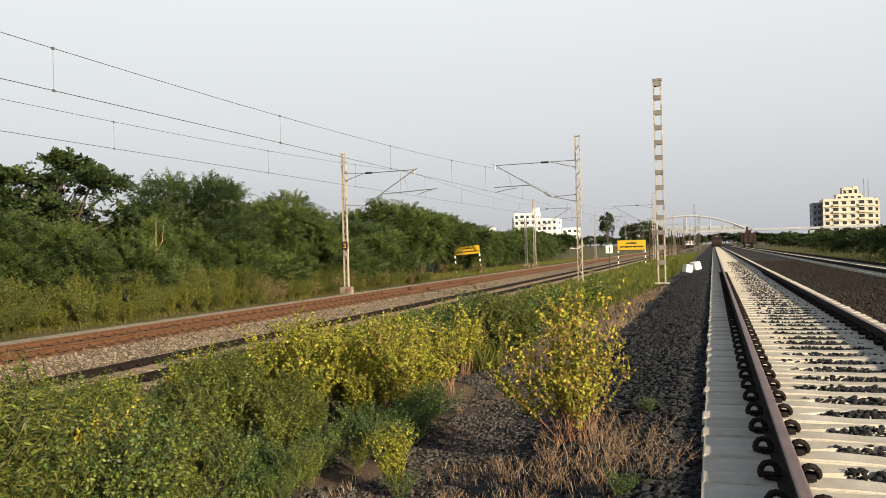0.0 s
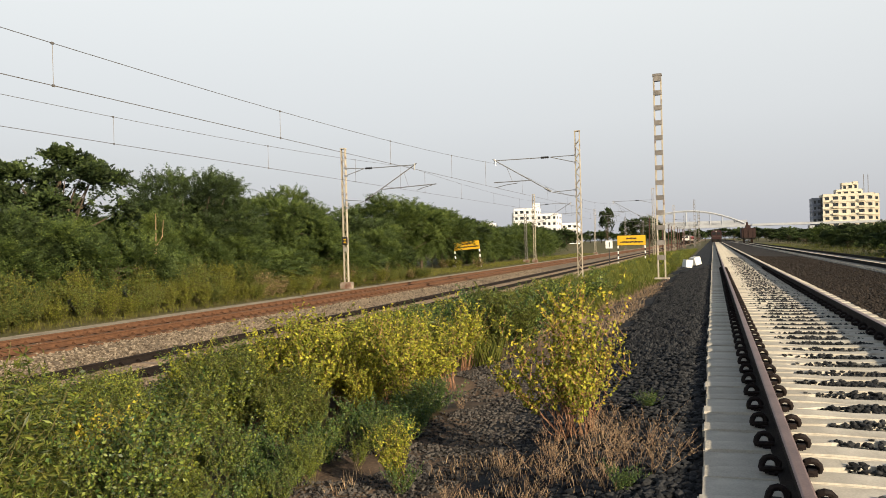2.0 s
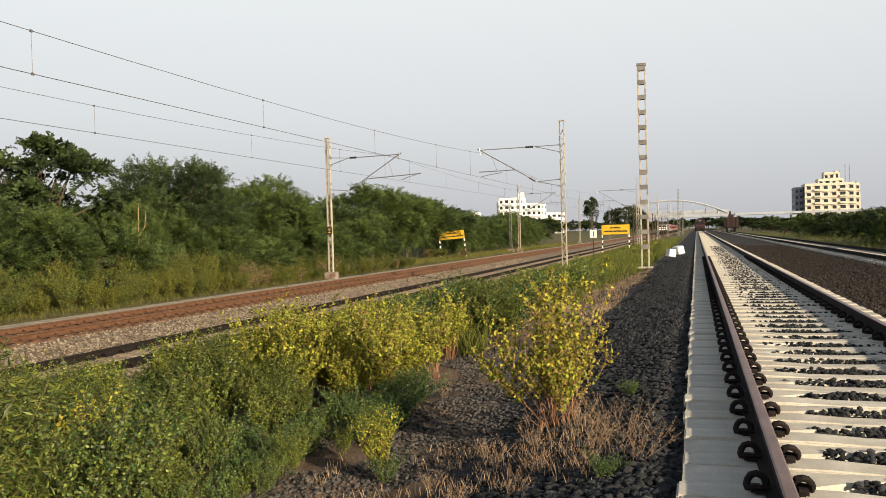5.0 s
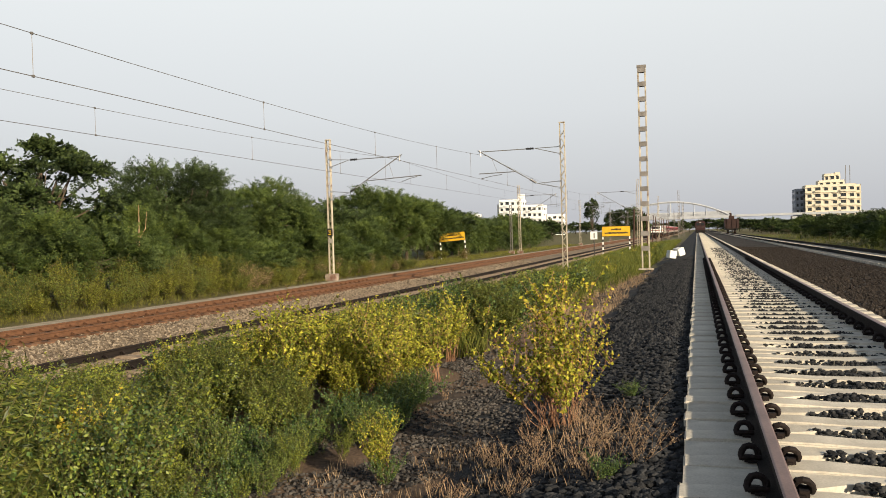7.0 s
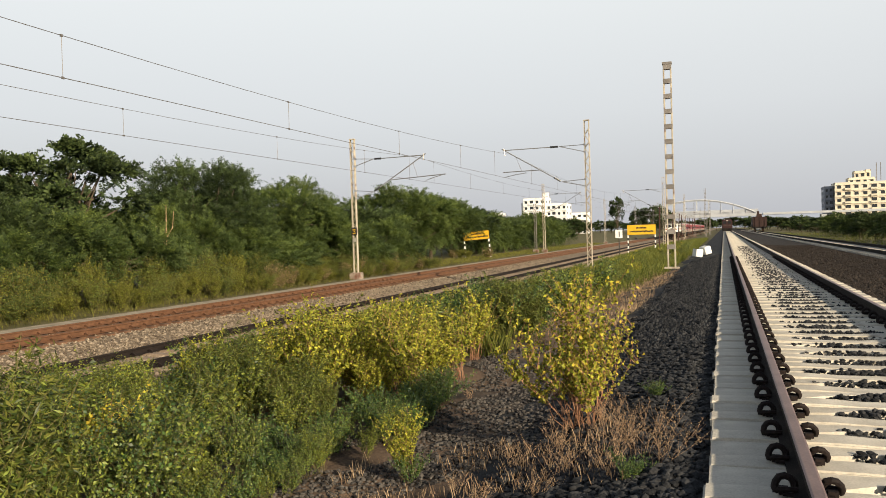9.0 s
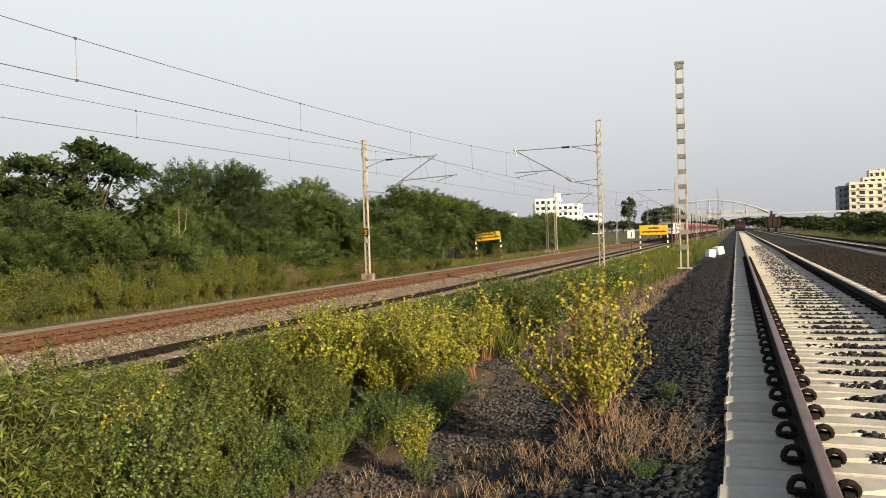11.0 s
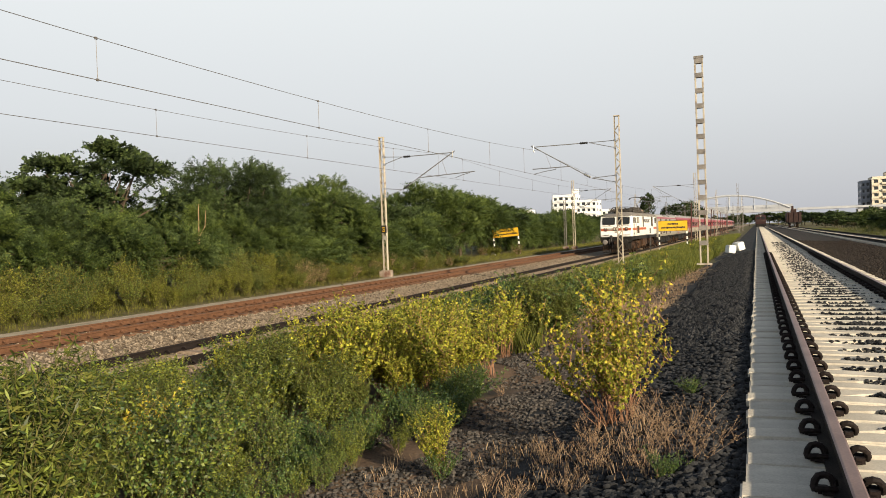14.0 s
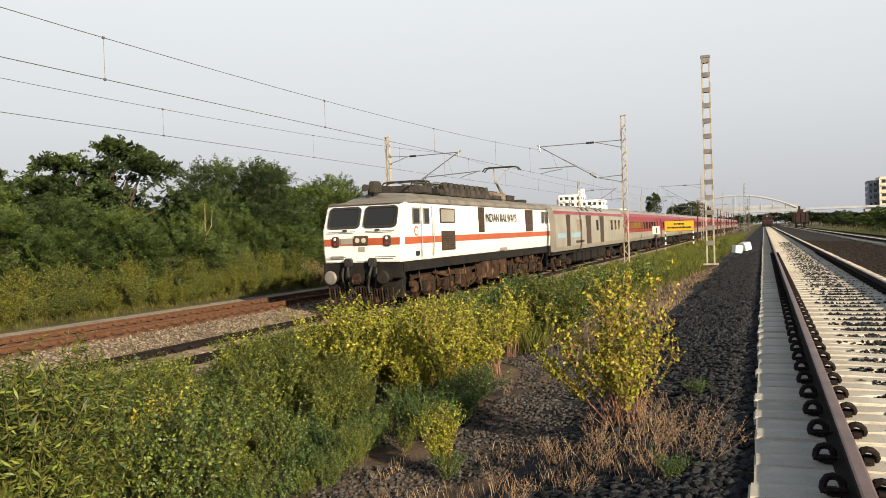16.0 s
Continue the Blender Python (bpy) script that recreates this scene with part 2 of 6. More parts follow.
# ---- mesh tools ----
class Geo:
    """Gathers boxes, tubes and swept profiles into one mesh."""

    def __init__(self):
        self.v, self.f, self.i = [], [], []

    def put(self, verts, faces, slot=0):
        o = len(self.v)
        self.v += [tuple(p) for p in verts]
        self.f += [tuple(o + k for k in fc) for fc in faces]
        self.i += [slot] * len(faces)
        return self

    def box(self, x, y, z, sx, sy, sz, slot=0, turn=None):
        c = [(a * sx / 2, b * sy / 2, d * sz / 2) for d in (-1, 1) for b in (-1, 1) for a in (-1, 1)]
        if turn:
            e = Euler([radians(k) for k in turn]).to_matrix()
            c = [tuple(e @ Vector(p)) for p in c]
        return self.put([(x + p[0], y + p[1], z + p[2]) for p in c],
                        [(0, 2, 3, 1), (4, 5, 7, 6), (0, 1, 5, 4), (1, 3, 7, 5), (3, 2, 6, 7), (2, 0, 4, 6)], slot)

    def tube(self, pts, r, n=6, slot=0, cap=True):
        pts = [Vector(p) for p in pts]
        rs = r if isinstance(r, (list, tuple)) else [r] * len(pts)
        rings = []
        for k, p in enumerate(pts):
            d = (pts[min(k + 1, len(pts) - 1)] - pts[max(k - 1, 0)]).normalized()
            a = d.cross(Vector((0, 0, 1)) if abs(d.z) < 0.9 else Vector((1, 0, 0))).normalized()
            b = d.cross(a)
            rings.append([p + (a * math.cos(2 * math.pi * j / n) + b * math.sin(2 * math.pi * j / n)) * rs[k] for j in range(n)])
        fs = [(k * n + j, k * n + (j + 1) % n, (k + 1) * n + (j + 1) % n, (k + 1) * n + j) for k in range(len(pts) - 1) for j in range(n)]
        if cap:
            fs += [tuple(range(n))[::-1], tuple(range((len(pts) - 1) * n, len(pts) * n))]
        return self.put([q for ring in rings for q in ring], fs, slot)

    def sweep(self, profile, y0, y1, slot=0, steps=1, cap=True):
        """A profile of (x, z) drawn along y."""
        n = len(profile)
        vs = [(x, y0 + (y1 - y0) * k / steps, z) for k in range(steps + 1) for x, z in profile]
        fs = [(k * n + j, k * n + (j + 1) % n, (k + 1) * n + (j + 1) % n, (k + 1) * n + j) for k in range(steps) for j in range(n)]
        if cap:
            fs += [tuple(range(n))[::-1], tuple(range(steps * n, steps * n + n))]
        return self.put(vs, fs, slot)

    def mesh(self, name, mats, smooth=False, bevel=0.0):
        me = bpy.data.meshes.new(name)
        me.from_pydata(self.v, [], self.f)
        for m in mats if isinstance(mats, (list, tuple)) else [mats]:
            me.materials.append(m)
        me.polygons.foreach_set("material_index", self.i)
        bm = bmesh.new()
        bm.from_mesh(me)
        bmesh.ops.recalc_face_normals(bm, faces=bm.faces)
        if bevel:
            es = [e for e in bm.edges if len(e.link_faces) == 2 and e.calc_face_angle() > 0.6]
            bmesh.ops.bevel(bm, geom=es, offset=bevel, segments=2, affect="EDGES", clamp_overlap=True)
        bm.to_mesh(me)
        bm.free()
        if smooth:
            me.polygons.foreach_set("use_smooth", [True] * len(me.polygons))
        return me


def part(name, geo, material, parent=None, label="", at=None, **kw):
    """Links a Geo, or a finished mesh, as one object under its thing."""
    me = geo if isinstance(geo, bpy.types.Mesh) else geo.mesh(name, material, **kw)
    ob = new(name, me)
    ob.parent = parent
    if at is not None:
        ob.matrix_basis = at
    if label:
        ob["label"] = label
    return ob


def thing(name, m, label, category, group="", kind=""):
    ob = new(name)
    ob.empty_display_size = 0.2
    ob.matrix_basis = m
    return tagged(ob, label, category, group, kind)


def quads_mesh(name, quads, mats, slots=None):
    """A mesh of loose four-cornered pieces from an array (n, 4, 3)."""
    q = np.asarray(quads, dtype=np.float32)
    n = len(q)
    me = bpy.data.meshes.new(name)
    me.vertices.add(4 * n)
    me.vertices.foreach_set("co", q.ravel())
    me.loops.add(4 * n)
    me.loops.foreach_set("vertex_index", np.arange(4 * n, dtype=np.int32))
    me.polygons.add(n)
    me.polygons.foreach_set("loop_start", np.arange(0, 4 * n, 4, dtype=np.int32))
    for m in mats if isinstance(mats, (list, tuple)) else [mats]:
        me.materials.append(m)
    if slots is not None:
        me.polygons.foreach_set("material_index", np.asarray(slots, dtype=np.int32))
    me.update(calc_edges=True)
    return me


def leaves(rng, centres, size, aspect=0.55, droop=0.3, vary=0.4, out=None, face=None):
    """Leaf blades at the centres: a rhomb each, turned at random; tips along out, or blades facing along face, where given."""
    c = np.asarray(centres, dtype=float)
    n = len(c)
    d = rng.normal(size=(n, 3))
    if out is not None:
        d = d * 0.7 + out
    d[:, 2] -= droop
    if face is not None:
        f = face + rng.normal(size=(n, 3)) * 0.26
        f /= np.linalg.norm(f, axis=1, keepdims=True) + 1e-9
        d -= f * np.sum(d * f, axis=1, keepdims=True)
    d /= np.linalg.norm(d, axis=1, keepdims=True) + 1e-9
    s = np.cross(d, rng.normal(size=(n, 3)) if face is None else f)
    s /= np.linalg.norm(s, axis=1, keepdims=True) + 1e-9
    nrm = np.cross(d, s)
    L = (size * (1 + vary * rng.uniform(-1, 1, n)))[:, None]
    w = L * aspect * 0.5
    mid = c + d * L * 0.5 + nrm * L * 0.08
    return np.stack([c, mid + s * w, c + d * L, mid - s * w], 1)


def strips(paths, widths):
    """Thin three-sided stalks along paths (n, k, 3)."""
    p = np.asarray(paths, dtype=float)
    n, k, _ = p.shape
    w = np.asarray(widths, dtype=float).reshape(-1, 1, 1) * np.linspace(1, 0.35, k)[None, :, None]
    corners = [np.array([math.cos(a), math.sin(a), 0.0]) for a in (0.3, 2.4, 4.5)]
    rings = [p + w * c for c in corners]
    out = []
    for a, b in ((0, 1), (1, 2), (2, 0)):
        out.append(np.stack([rings[a][:, :-1], rings[b][:, :-1], rings[b][:, 1:], rings[a][:, 1:]], 2).reshape(-1, 4, 3))
    return np.concatenate(out)


# ---- plan: x across the tracks, y along them, z over the siding's rail ----
GAUGE = 1.743          # between rail centres, broad gauge
X_SIDING, X_LOOP, Z_LOOP = 1.261, 8.17, -0.17
X_NEAR, X_FAR, Z_NEAR, Z_FAR = -12.571, -18.03, -1.274, -1.141
PROFILE = [(-2500, 0.55), (-400, 0.55), (-100, 0.55), (-60, -0.40), (-24.6, -1.32), (-22.3, -1.45), (-21.4, -1.45), (-20.4, -1.43), (-19.8, -1.385), (-16.3, -1.385), (-15.3, -1.46), (-14.4, -1.52),
           (-10.9, -1.52), (-10.3, -1.67), (-9.3, -1.50), (-7.1, -1.22), (-4.6, -0.96), (-2.85, -0.87), (-2.25, -0.81), (-1.75, -0.69), (-1.14, -0.50),
           (-0.34, -0.28), (-0.06, -0.262), (2.58, -0.275), (3.2, -0.36), (4.4, -0.46), (5.6, -0.48), (6.6, -0.46), (9.8, -0.46), (10.6, -0.72), (12.5, -0.95), (30, -1.3), (80, -2.4), (400, -2.4), (2500, -2.4)]
PX, PZ = [p[0] for p in PROFILE], [p[1] for p in PROFILE]


def ground_z(x, y):
    """Height of the ground: the formation across, with small humps where nothing is laid on it."""
    z = float(np.interp(x, PX, PZ))
    rough = 1.0 if (-9.5 < x < -1.5 or 11.5 < x < 70 or -70 < x < -22.5) else 0.0
    z += rough * (0.10 * noise.noise((x * 0.45, y * 0.45, 3.0)) + 0.05 * noise.noise((x * 1.7, y * 1.7, 7.0)))
    return z


def make_ground():
    xs = sorted(set([round(a, 3) for a in PX] + [round(a, 3) for a in np.arange(-10, 0, 0.25)] + [round(a, 2) for a in np.arange(-60, -22, 2.0)] + [round(a, 2) for a in np.arange(12, 70, 3.0)]
                    + [-1500, -900, -200, -120, 120, 200, 900, 1500]))
    ys = sorted(set([-2500, -800, -200, -60, -30, -15] + [round(a, 2) for a in np.arange(-8, 30, 0.4)] + [round(a, 2) for a in np.arange(30, 100, 2.0)]
                    + [round(a, 1) for a in np.arange(100, 500, 20.0)] + [600, 800, 1200, 1800, 2600]))
    vs = [(x, y, ground_z(x, y)) for y in ys for x in xs]
    nx = len(xs)
    fs, sl = [], []
    for j in range(len(ys) - 1):
        for i in range(nx - 1):
            fs.append((j * nx + i, j * nx + i + 1, (j + 1) * nx + i + 1, (j + 1) * nx + i))
            x, y = (xs[i] + xs[i + 1]) / 2, (ys[j] + ys[j + 1]) / 2
            edge = -2.1 + 0.8 * noise.noise((x * 0.5, y * 0.5, 1.0))
            if -20.6 < x < -10.0:
                s = 2
            elif -22.5 < x <= -21.2:
                s = 5
            elif edge < x < 2.9:
                s = 0
            elif 2.9 <= x < 12.0:
                s = 1
            elif -6.5 < x <= edge and y < 40:
                s = 3
            else:
                s = 4
            sl.append(s)
    me = bpy.data.meshes.new("ground")
    me.from_pydata(vs, [], fs)
    for m in (M_BALLAST, M_YARD, M_MAINBALLAST, M_SOIL, M_GRASSSOIL, M_PATH):
        me.materials.append(m)
    me.polygons.foreach_set("material_index", sl)
    me.polygons.foreach_set("use_smooth", [True] * len(fs))
    tagged(new("ground", me), "ballast, dry soil and grassy verge beside the tracks", "ground", kind="structure")


make_ground()


# ---- tracks ----
def rail_profile(z):
    """Flat-bottomed rail, its head's top at z."""
    half = [(0.024, 0.0), (0.034, -0.006), (0.036, -0.014), (0.036, -0.038), (0.010, -0.052), (0.009, -0.140), (0.070, -0.160), (0.075, -0.172)]
    return [(x, z + d) for x, d in half] + [(-x, z + d) for x, d in half[::-1]]


def make_rail(parent, x, z, side_mat, y0=-12, y1=560):
    g = Geo().sweep(rail_profile(z), y0, y1)
    g.i = [1 if k in (0, 14, 15) else 0 for k in range(len(g.f))]
    return part("rail", g, [side_mat, M_RAILTOP if z == 0.0 else side_mat], parent, at=pose(x, 0, 0))


def sleeper_mesh(material, worn=0.0):
    """Prestressed sleeper: wide sloped ends, a waist in the middle."""
    g = Geo()
    st = [(-1.375, 0.125, -0.005), (-1.05, 0.125, 0.0), (-0.55, 0.122, 0.0), (-0.25, 0.112, -0.014), (0.25, 0.112, -0.014), (0.55, 0.122, 0.0), (1.05, 0.125, 0.0), (1.375, 0.125, -0.005)]
    vs, fs = [], []
    for x, w, z in st:
        vs += [(x, -w - 0.03, -0.21), (x, -w, z), (x, w, z), (x, w + 0.03, -0.21)]
    for k in range(len(st) - 1):
        a, b = 4 * k, 4 * k + 4
        fs += [(a, b, b + 1, a + 1), (a + 1, b + 1, b + 2, a + 2), (a + 2, b + 2, b + 3, a + 3)]
    fs += [(0, 1, 2, 3), (len(vs) - 4, len(vs) - 1, len(vs) - 2, len(vs) - 3)]
    g.put(vs, fs)
    return g.mesh("sleeper", material, bevel=0.012)


def clip_mesh(material):
    """Elastic rail clip: a bent round bar on its iron shoulder."""
    g = Geo()
    pts = [(-0.012, 0.0, 0.030), (-0.008, -0.010, 0.052), (0.010, -0.018, 0.074), (0.036, -0.020, 0.082), (0.064, -0.014, 0.075), (0.082, 0.0, 0.052), (0.088, 0.010, 0.028), (0.082, 0.024, 0.010)]
    g.tube(pts, 0.0195, 7)
    g.tube([(-0.02, 0.036, 0.026), (0.02, 0.044, 0.03), (0.066, 0.036, 0.026), (0.082, 0.024, 0.010)], 0.014, 6)
    g.box(0.045, 0.0, 0.010, 0.05, 0.06, 0.034)
    g.box(0.01, 0.0, 0.004, 0.08, 0.12, 0.014)
    return g.mesh("rail_clip", material)


def make_track(name, xc, z, side_mat, sleeper_mat, label, y_from, count, clips):
    root = thing(name, pose(xc, 0, 0), label, "railway track", "", "structure")
    for s in (-1, 1):
        make_rail(root, s * GAUGE / 2, z, side_mat)
    sm, cm = sleeper_mesh(sleeper_mat), clip_mesh(M_ORANGERUST if side_mat is M_ORANGERUST else M_CLIP)
    rng = random.Random(5)
    for k in range(count):
        y = y_from + 0.6 * k
        ob = part("sleeper", sm, None, root, at=pose(rng.uniform(-0.012, 0.012), y, z - 0.178 + rng.uniform(-0.006, 0.004), 0, 0, rng.uniform(-0.5, 0.5)))
        if k < clips:
            for rail in (-1, 1):
                for side in (-1, 1):
                    m = pose(rail * GAUGE / 2 + side * 0.072, y, z - 0.170, 0, 0, 0 if side > 0 else 180)
                    part("rail_clip", cm, None, root, at=m)
    g = Geo()
    for k in range(count, count + 400):
        g.box(0, y_from + 0.6 * k, z - 0.26, 2.75, 0.25, 0.16)
    tagged(part("far_sleepers", g, sleeper_mat, root), kind="stuff")
    return root


make_track("siding_track", X_SIDING, 0.0, M_BLACKRAIL, M_CONCRETE, "siding track with brown rails on pale concrete sleepers", -8.77, 297, 77)
make_track("loop_track", X_LOOP, Z_LOOP, M_BLACKRAIL, M_CONCRETE, "rusty loop track on concrete sleepers in dark gravel", -8.2, 240, 0)
make_track("near_main_track", X_NEAR, Z_NEAR, M_BLACKRAIL, M_OLDCONCRETE, "main line track with dark rails in brown ballast", -8.2, 260, 77)
make_track("far_main_track", X_FAR, Z_FAR, M_ORANGERUST, M_RUSTYCONCRETE, "main line track with orange rusty rails in brown ballast", -8.2, 260, 87)


def make_stones():
    """Loose ballast stones lying on the formation."""
    rng = np.random.default_rng(4)
    shapes = []
    for k in range(8):
        bm = bmesh.new()
        bmesh.ops.create_icosphere(bm, subdivisions=1, radius=1)
        v = np.array([p.co[:] for p in bm.verts])
        f = np.array([[q.index for q in t.verts] for t in bm.faces])
        bm.free()
        v = v * rng.uniform(0.65, 1.2, (len(v), 1)) * rng.uniform(0.6, 1.1, (1, 3))
        shapes.append((v, f))

    plain = []
    for k in range(8):
        v = np.array([(1, 0, 0), (-1, 0, 0), (0, 1, 0), (0, -1, 0), (0, 0, 1), (0, 0, -1)], dtype=float) * rng.uniform(0.8, 1.3, (6, 1))
        plain.append((v + rng.normal(0, 0.12, (6, 3)), np.array([(0, 2, 4), (2, 1, 4), (1, 3, 4), (3, 0, 4), (2, 0, 5), (1, 2, 5), (3, 1, 5), (0, 3, 5)])))

    def scatter(name, n, xr, yr, size, material, label, keep=None, lift=0.3, fade=1.7):
        xs = rng.uniform(*xr, n)
        ys = yr[0] + (yr[1] - yr[0]) * rng.uniform(0, 1, n) ** fade
        vs, fs, o = [], [], 0
        for x, y in zip(xs, ys):
            if keep and not keep(x, y):
                continue
            v, f = (shapes if y < 11 and x > -6 else plain)[rng.integers(8)]
            a, s = rng.uniform(0, 6.28), size * rng.uniform(0.55, 1.25)
            c, d = math.cos(a), math.sin(a)
            w = v * s
            w = np.stack([w[:, 0] * c - w[:, 1] * d, w[:, 0] * d + w[:, 1] * c, w[:, 2] * 0.8], 1)
            vs.append(w + (x, y, ground_z(x, y) + s * lift))
            fs.append(f + o)
            o += len(v)
        me = bpy.data.meshes.new(name)
        me.from_pydata(np.concatenate(vs).tolist(), [], np.concatenate(fs).tolist())
        me.materials.append(material)
        tagged(new(name, me), label, "ballast stones", kind="stuff")

    def cribs(x, y):
        k = (y - 1.43) / 0.6
        gap = abs(k - round(k)) * 0.6
        side = abs(x - X_SIDING - 0.12 - 0.15 * noise.noise((0, y * 0.8, 5)))
        return gap > 0.15 and side < 0.62 * min(1.0, 0.3 + 6.0 * (gap - 0.15))

    scatter("shoulder_ballast", 24000, (-1.75, -0.10), (3.2, 45), 0.036, M_STONE, "dark grey crushed stone on the ballast shoulder")
    scatter("crib_ballast", 42000, (0.5, 2.2), (3.2, 60), 0.024, M_STONE, "dark crushed stone between the sleepers", cribs, lift=2.6)
    scatter("yard_ballast", 20000, (2.75, 6.6), (7, 70), 0.040, M_YARDSTONE, "dark gravel between the siding and the loop")
    scatter("soil_gravel", 36000, (-4.6, -1.4), (4, 36), 0.024, M_SOILSTONE, "scattered stones on dry soil", lambda x, y: noise.noise((x * 0.9, y * 0.8, 9)) > -0.32 + 0.3 * max(0.0, -2.5 - x) + (0.0 if y < 14 else 0.3))
    scatter("main_ballast", 52000, (-20.4, -10.3), (10, 75), 0.036, M_MAINSTONE, "brown dusty crushed stone round the main tracks", fade=1.4)


make_stones()


def crib_fills():
    """Pale dust and mortar packed between the siding's sleepers, open towards the middle."""
    rng = random.Random(8)
    shapes = []
    for k in range(6):
        g = Geo()
        for side in (-1, 1):
            xs = [1.36, 1.1, 0.9, 0.7, 0.5, 0.30, 0.12 + rng.uniform(-0.1, 0.1)]
            vs, fs = [], []
            for j, x in enumerate(xs):
                w = 0.19 if j < 3 else 0.19 * max(0.05, (1 - (j - 2) / 4.2)) * rng.uniform(0.8, 1.1)
                z = -0.012 + rng.uniform(-0.006, 0.003)
                shift = (0.19 - w) * 0.9
                vs += [(side * x, shift - w, z), (side * x, shift + w, z), (side * x, shift + w, -0.2), (side * x, shift - w, -0.2)]
            for j in range(len(xs) - 1):
                a, b = 4 * j, 4 * j + 4
                fs += [(a, a + 1, b + 1, b), (a + 1, a + 2, b + 2, b + 1), (a + 3, a, b, b + 3)]
            fs += [(0, 3, 2, 1)]
            g.put(vs, fs)
        shapes.append(g.mesh("crib_fill", M_CONCRETE))
    root = bpy.data.objects["siding_track"]
    for k in range(177):
        part("crib_fill", shapes[rng.randrange(6)], None, root, at=pose(0, -8.47 + 0.6 * k, -0.182))


crib_fills()


# ---- overhead line ----
def lattice_mast(name, x, y, z, height, width, depth, label, dark=False):
    """Two channels joined by zigzag lacing bars, on a concrete base."""
    root = thing(name, pose(x, y, z), label, "catenary mast", "catenary masts")
    m = M_MASTDARK if dark else M_MAST
    for s in (-1, 1):
        part("channel", Geo().sweep([(s * width / 2, -depth / 2), (s * width / 2, depth / 2), (s * (width / 2 - 0.045), depth / 2), (s * (width / 2 - 0.045), depth / 2 - 0.01),
                                     (s * (width / 2 - 0.01), depth / 2 - 0.01), (s * (width / 2 - 0.01), -depth / 2 + 0.01), (s * (width / 2 - 0.045), -depth / 2 + 0.01), (s * (width / 2 - 0.045), -depth / 2)], 0, height),
             m, root, at=Matrix(((1, 0, 0, 0), (0, 0, 1, 0), (0, 1, 0, 0), (0, 0, 0, 1))))
    step = width * 1.25
    rest = Geo()
    bar = [Geo().tube([(e * width * 0.46, 0, 0), (-e * width * 0.46, 0, step)], 0.018, 4).mesh("lacing_bar", m) for e in (-1, 1)]
    for side in (-1, 1):
        k, zz = 0, 0.35
        while zz + step < height - 0.1:
            if y < 60:
                part("lacing_bar", bar[k % 2], None, root, at=pose(0, side * depth / 2, zz))
            else:
                e = 1 if k % 2 else -1
                rest.tube([(e * width * 0.46, side * depth / 2, zz), (-e * width * 0.46, side * depth / 2, zz + step)], 0.018, 4)
            zz, k = zz + step, k + 1
    if rest.v:
        tagged(part("lacing", rest, m, root), kind="stuff")
    if y < 47:
        plate = part("number_plate", Geo().box(0, -depth / 2 - 0.03, 3.0, width + 0.06, 0.03, 0.5), M_BLACKPAINT, root, "black plate with yellow marks")
        part("yellow_bar", Geo().box(0.0, -depth / 2 - 0.052, 3.1, 0.2, 0.01, 0.05).box(0.0, -depth / 2 - 0.052, 2.88, 0.2, 0.01, 0.05).box(0.02, -depth / 2 - 0.052, 2.99, 0.1, 0.01, 0.05), M_YELLOW, plate)
        part("small_plate", Geo().box(0.05, -depth / 2 - 0.03, 2.45, 0.3, 0.03, 0.28), M_SILVER, root, "pale square plate")
    part("cap_plate", Geo().box(0, 0, height + 0.03, width + 0.03, depth + 0.03, 0.06), m, root)
    part("foundation", Geo().box(0, 0, 0.0, width + 0.42, depth + 0.4, 0.7), M_FOUNDATION, root, "stained concrete base", bevel=0.03)
    return root


def insulator(parent, a, b):
    a, b = Vector(a), Vector(b)
    g = Geo()
    n = 9
    pts, rs = [], []
    for k in range(n):
        p = a.lerp(b, k / (n - 1))
        pts.append(p)
        rs.append(0.075 if k % 2 else 0.05)
    g.tube(pts, rs, 8)
    return part("insulator", g, M_BLACK, parent)


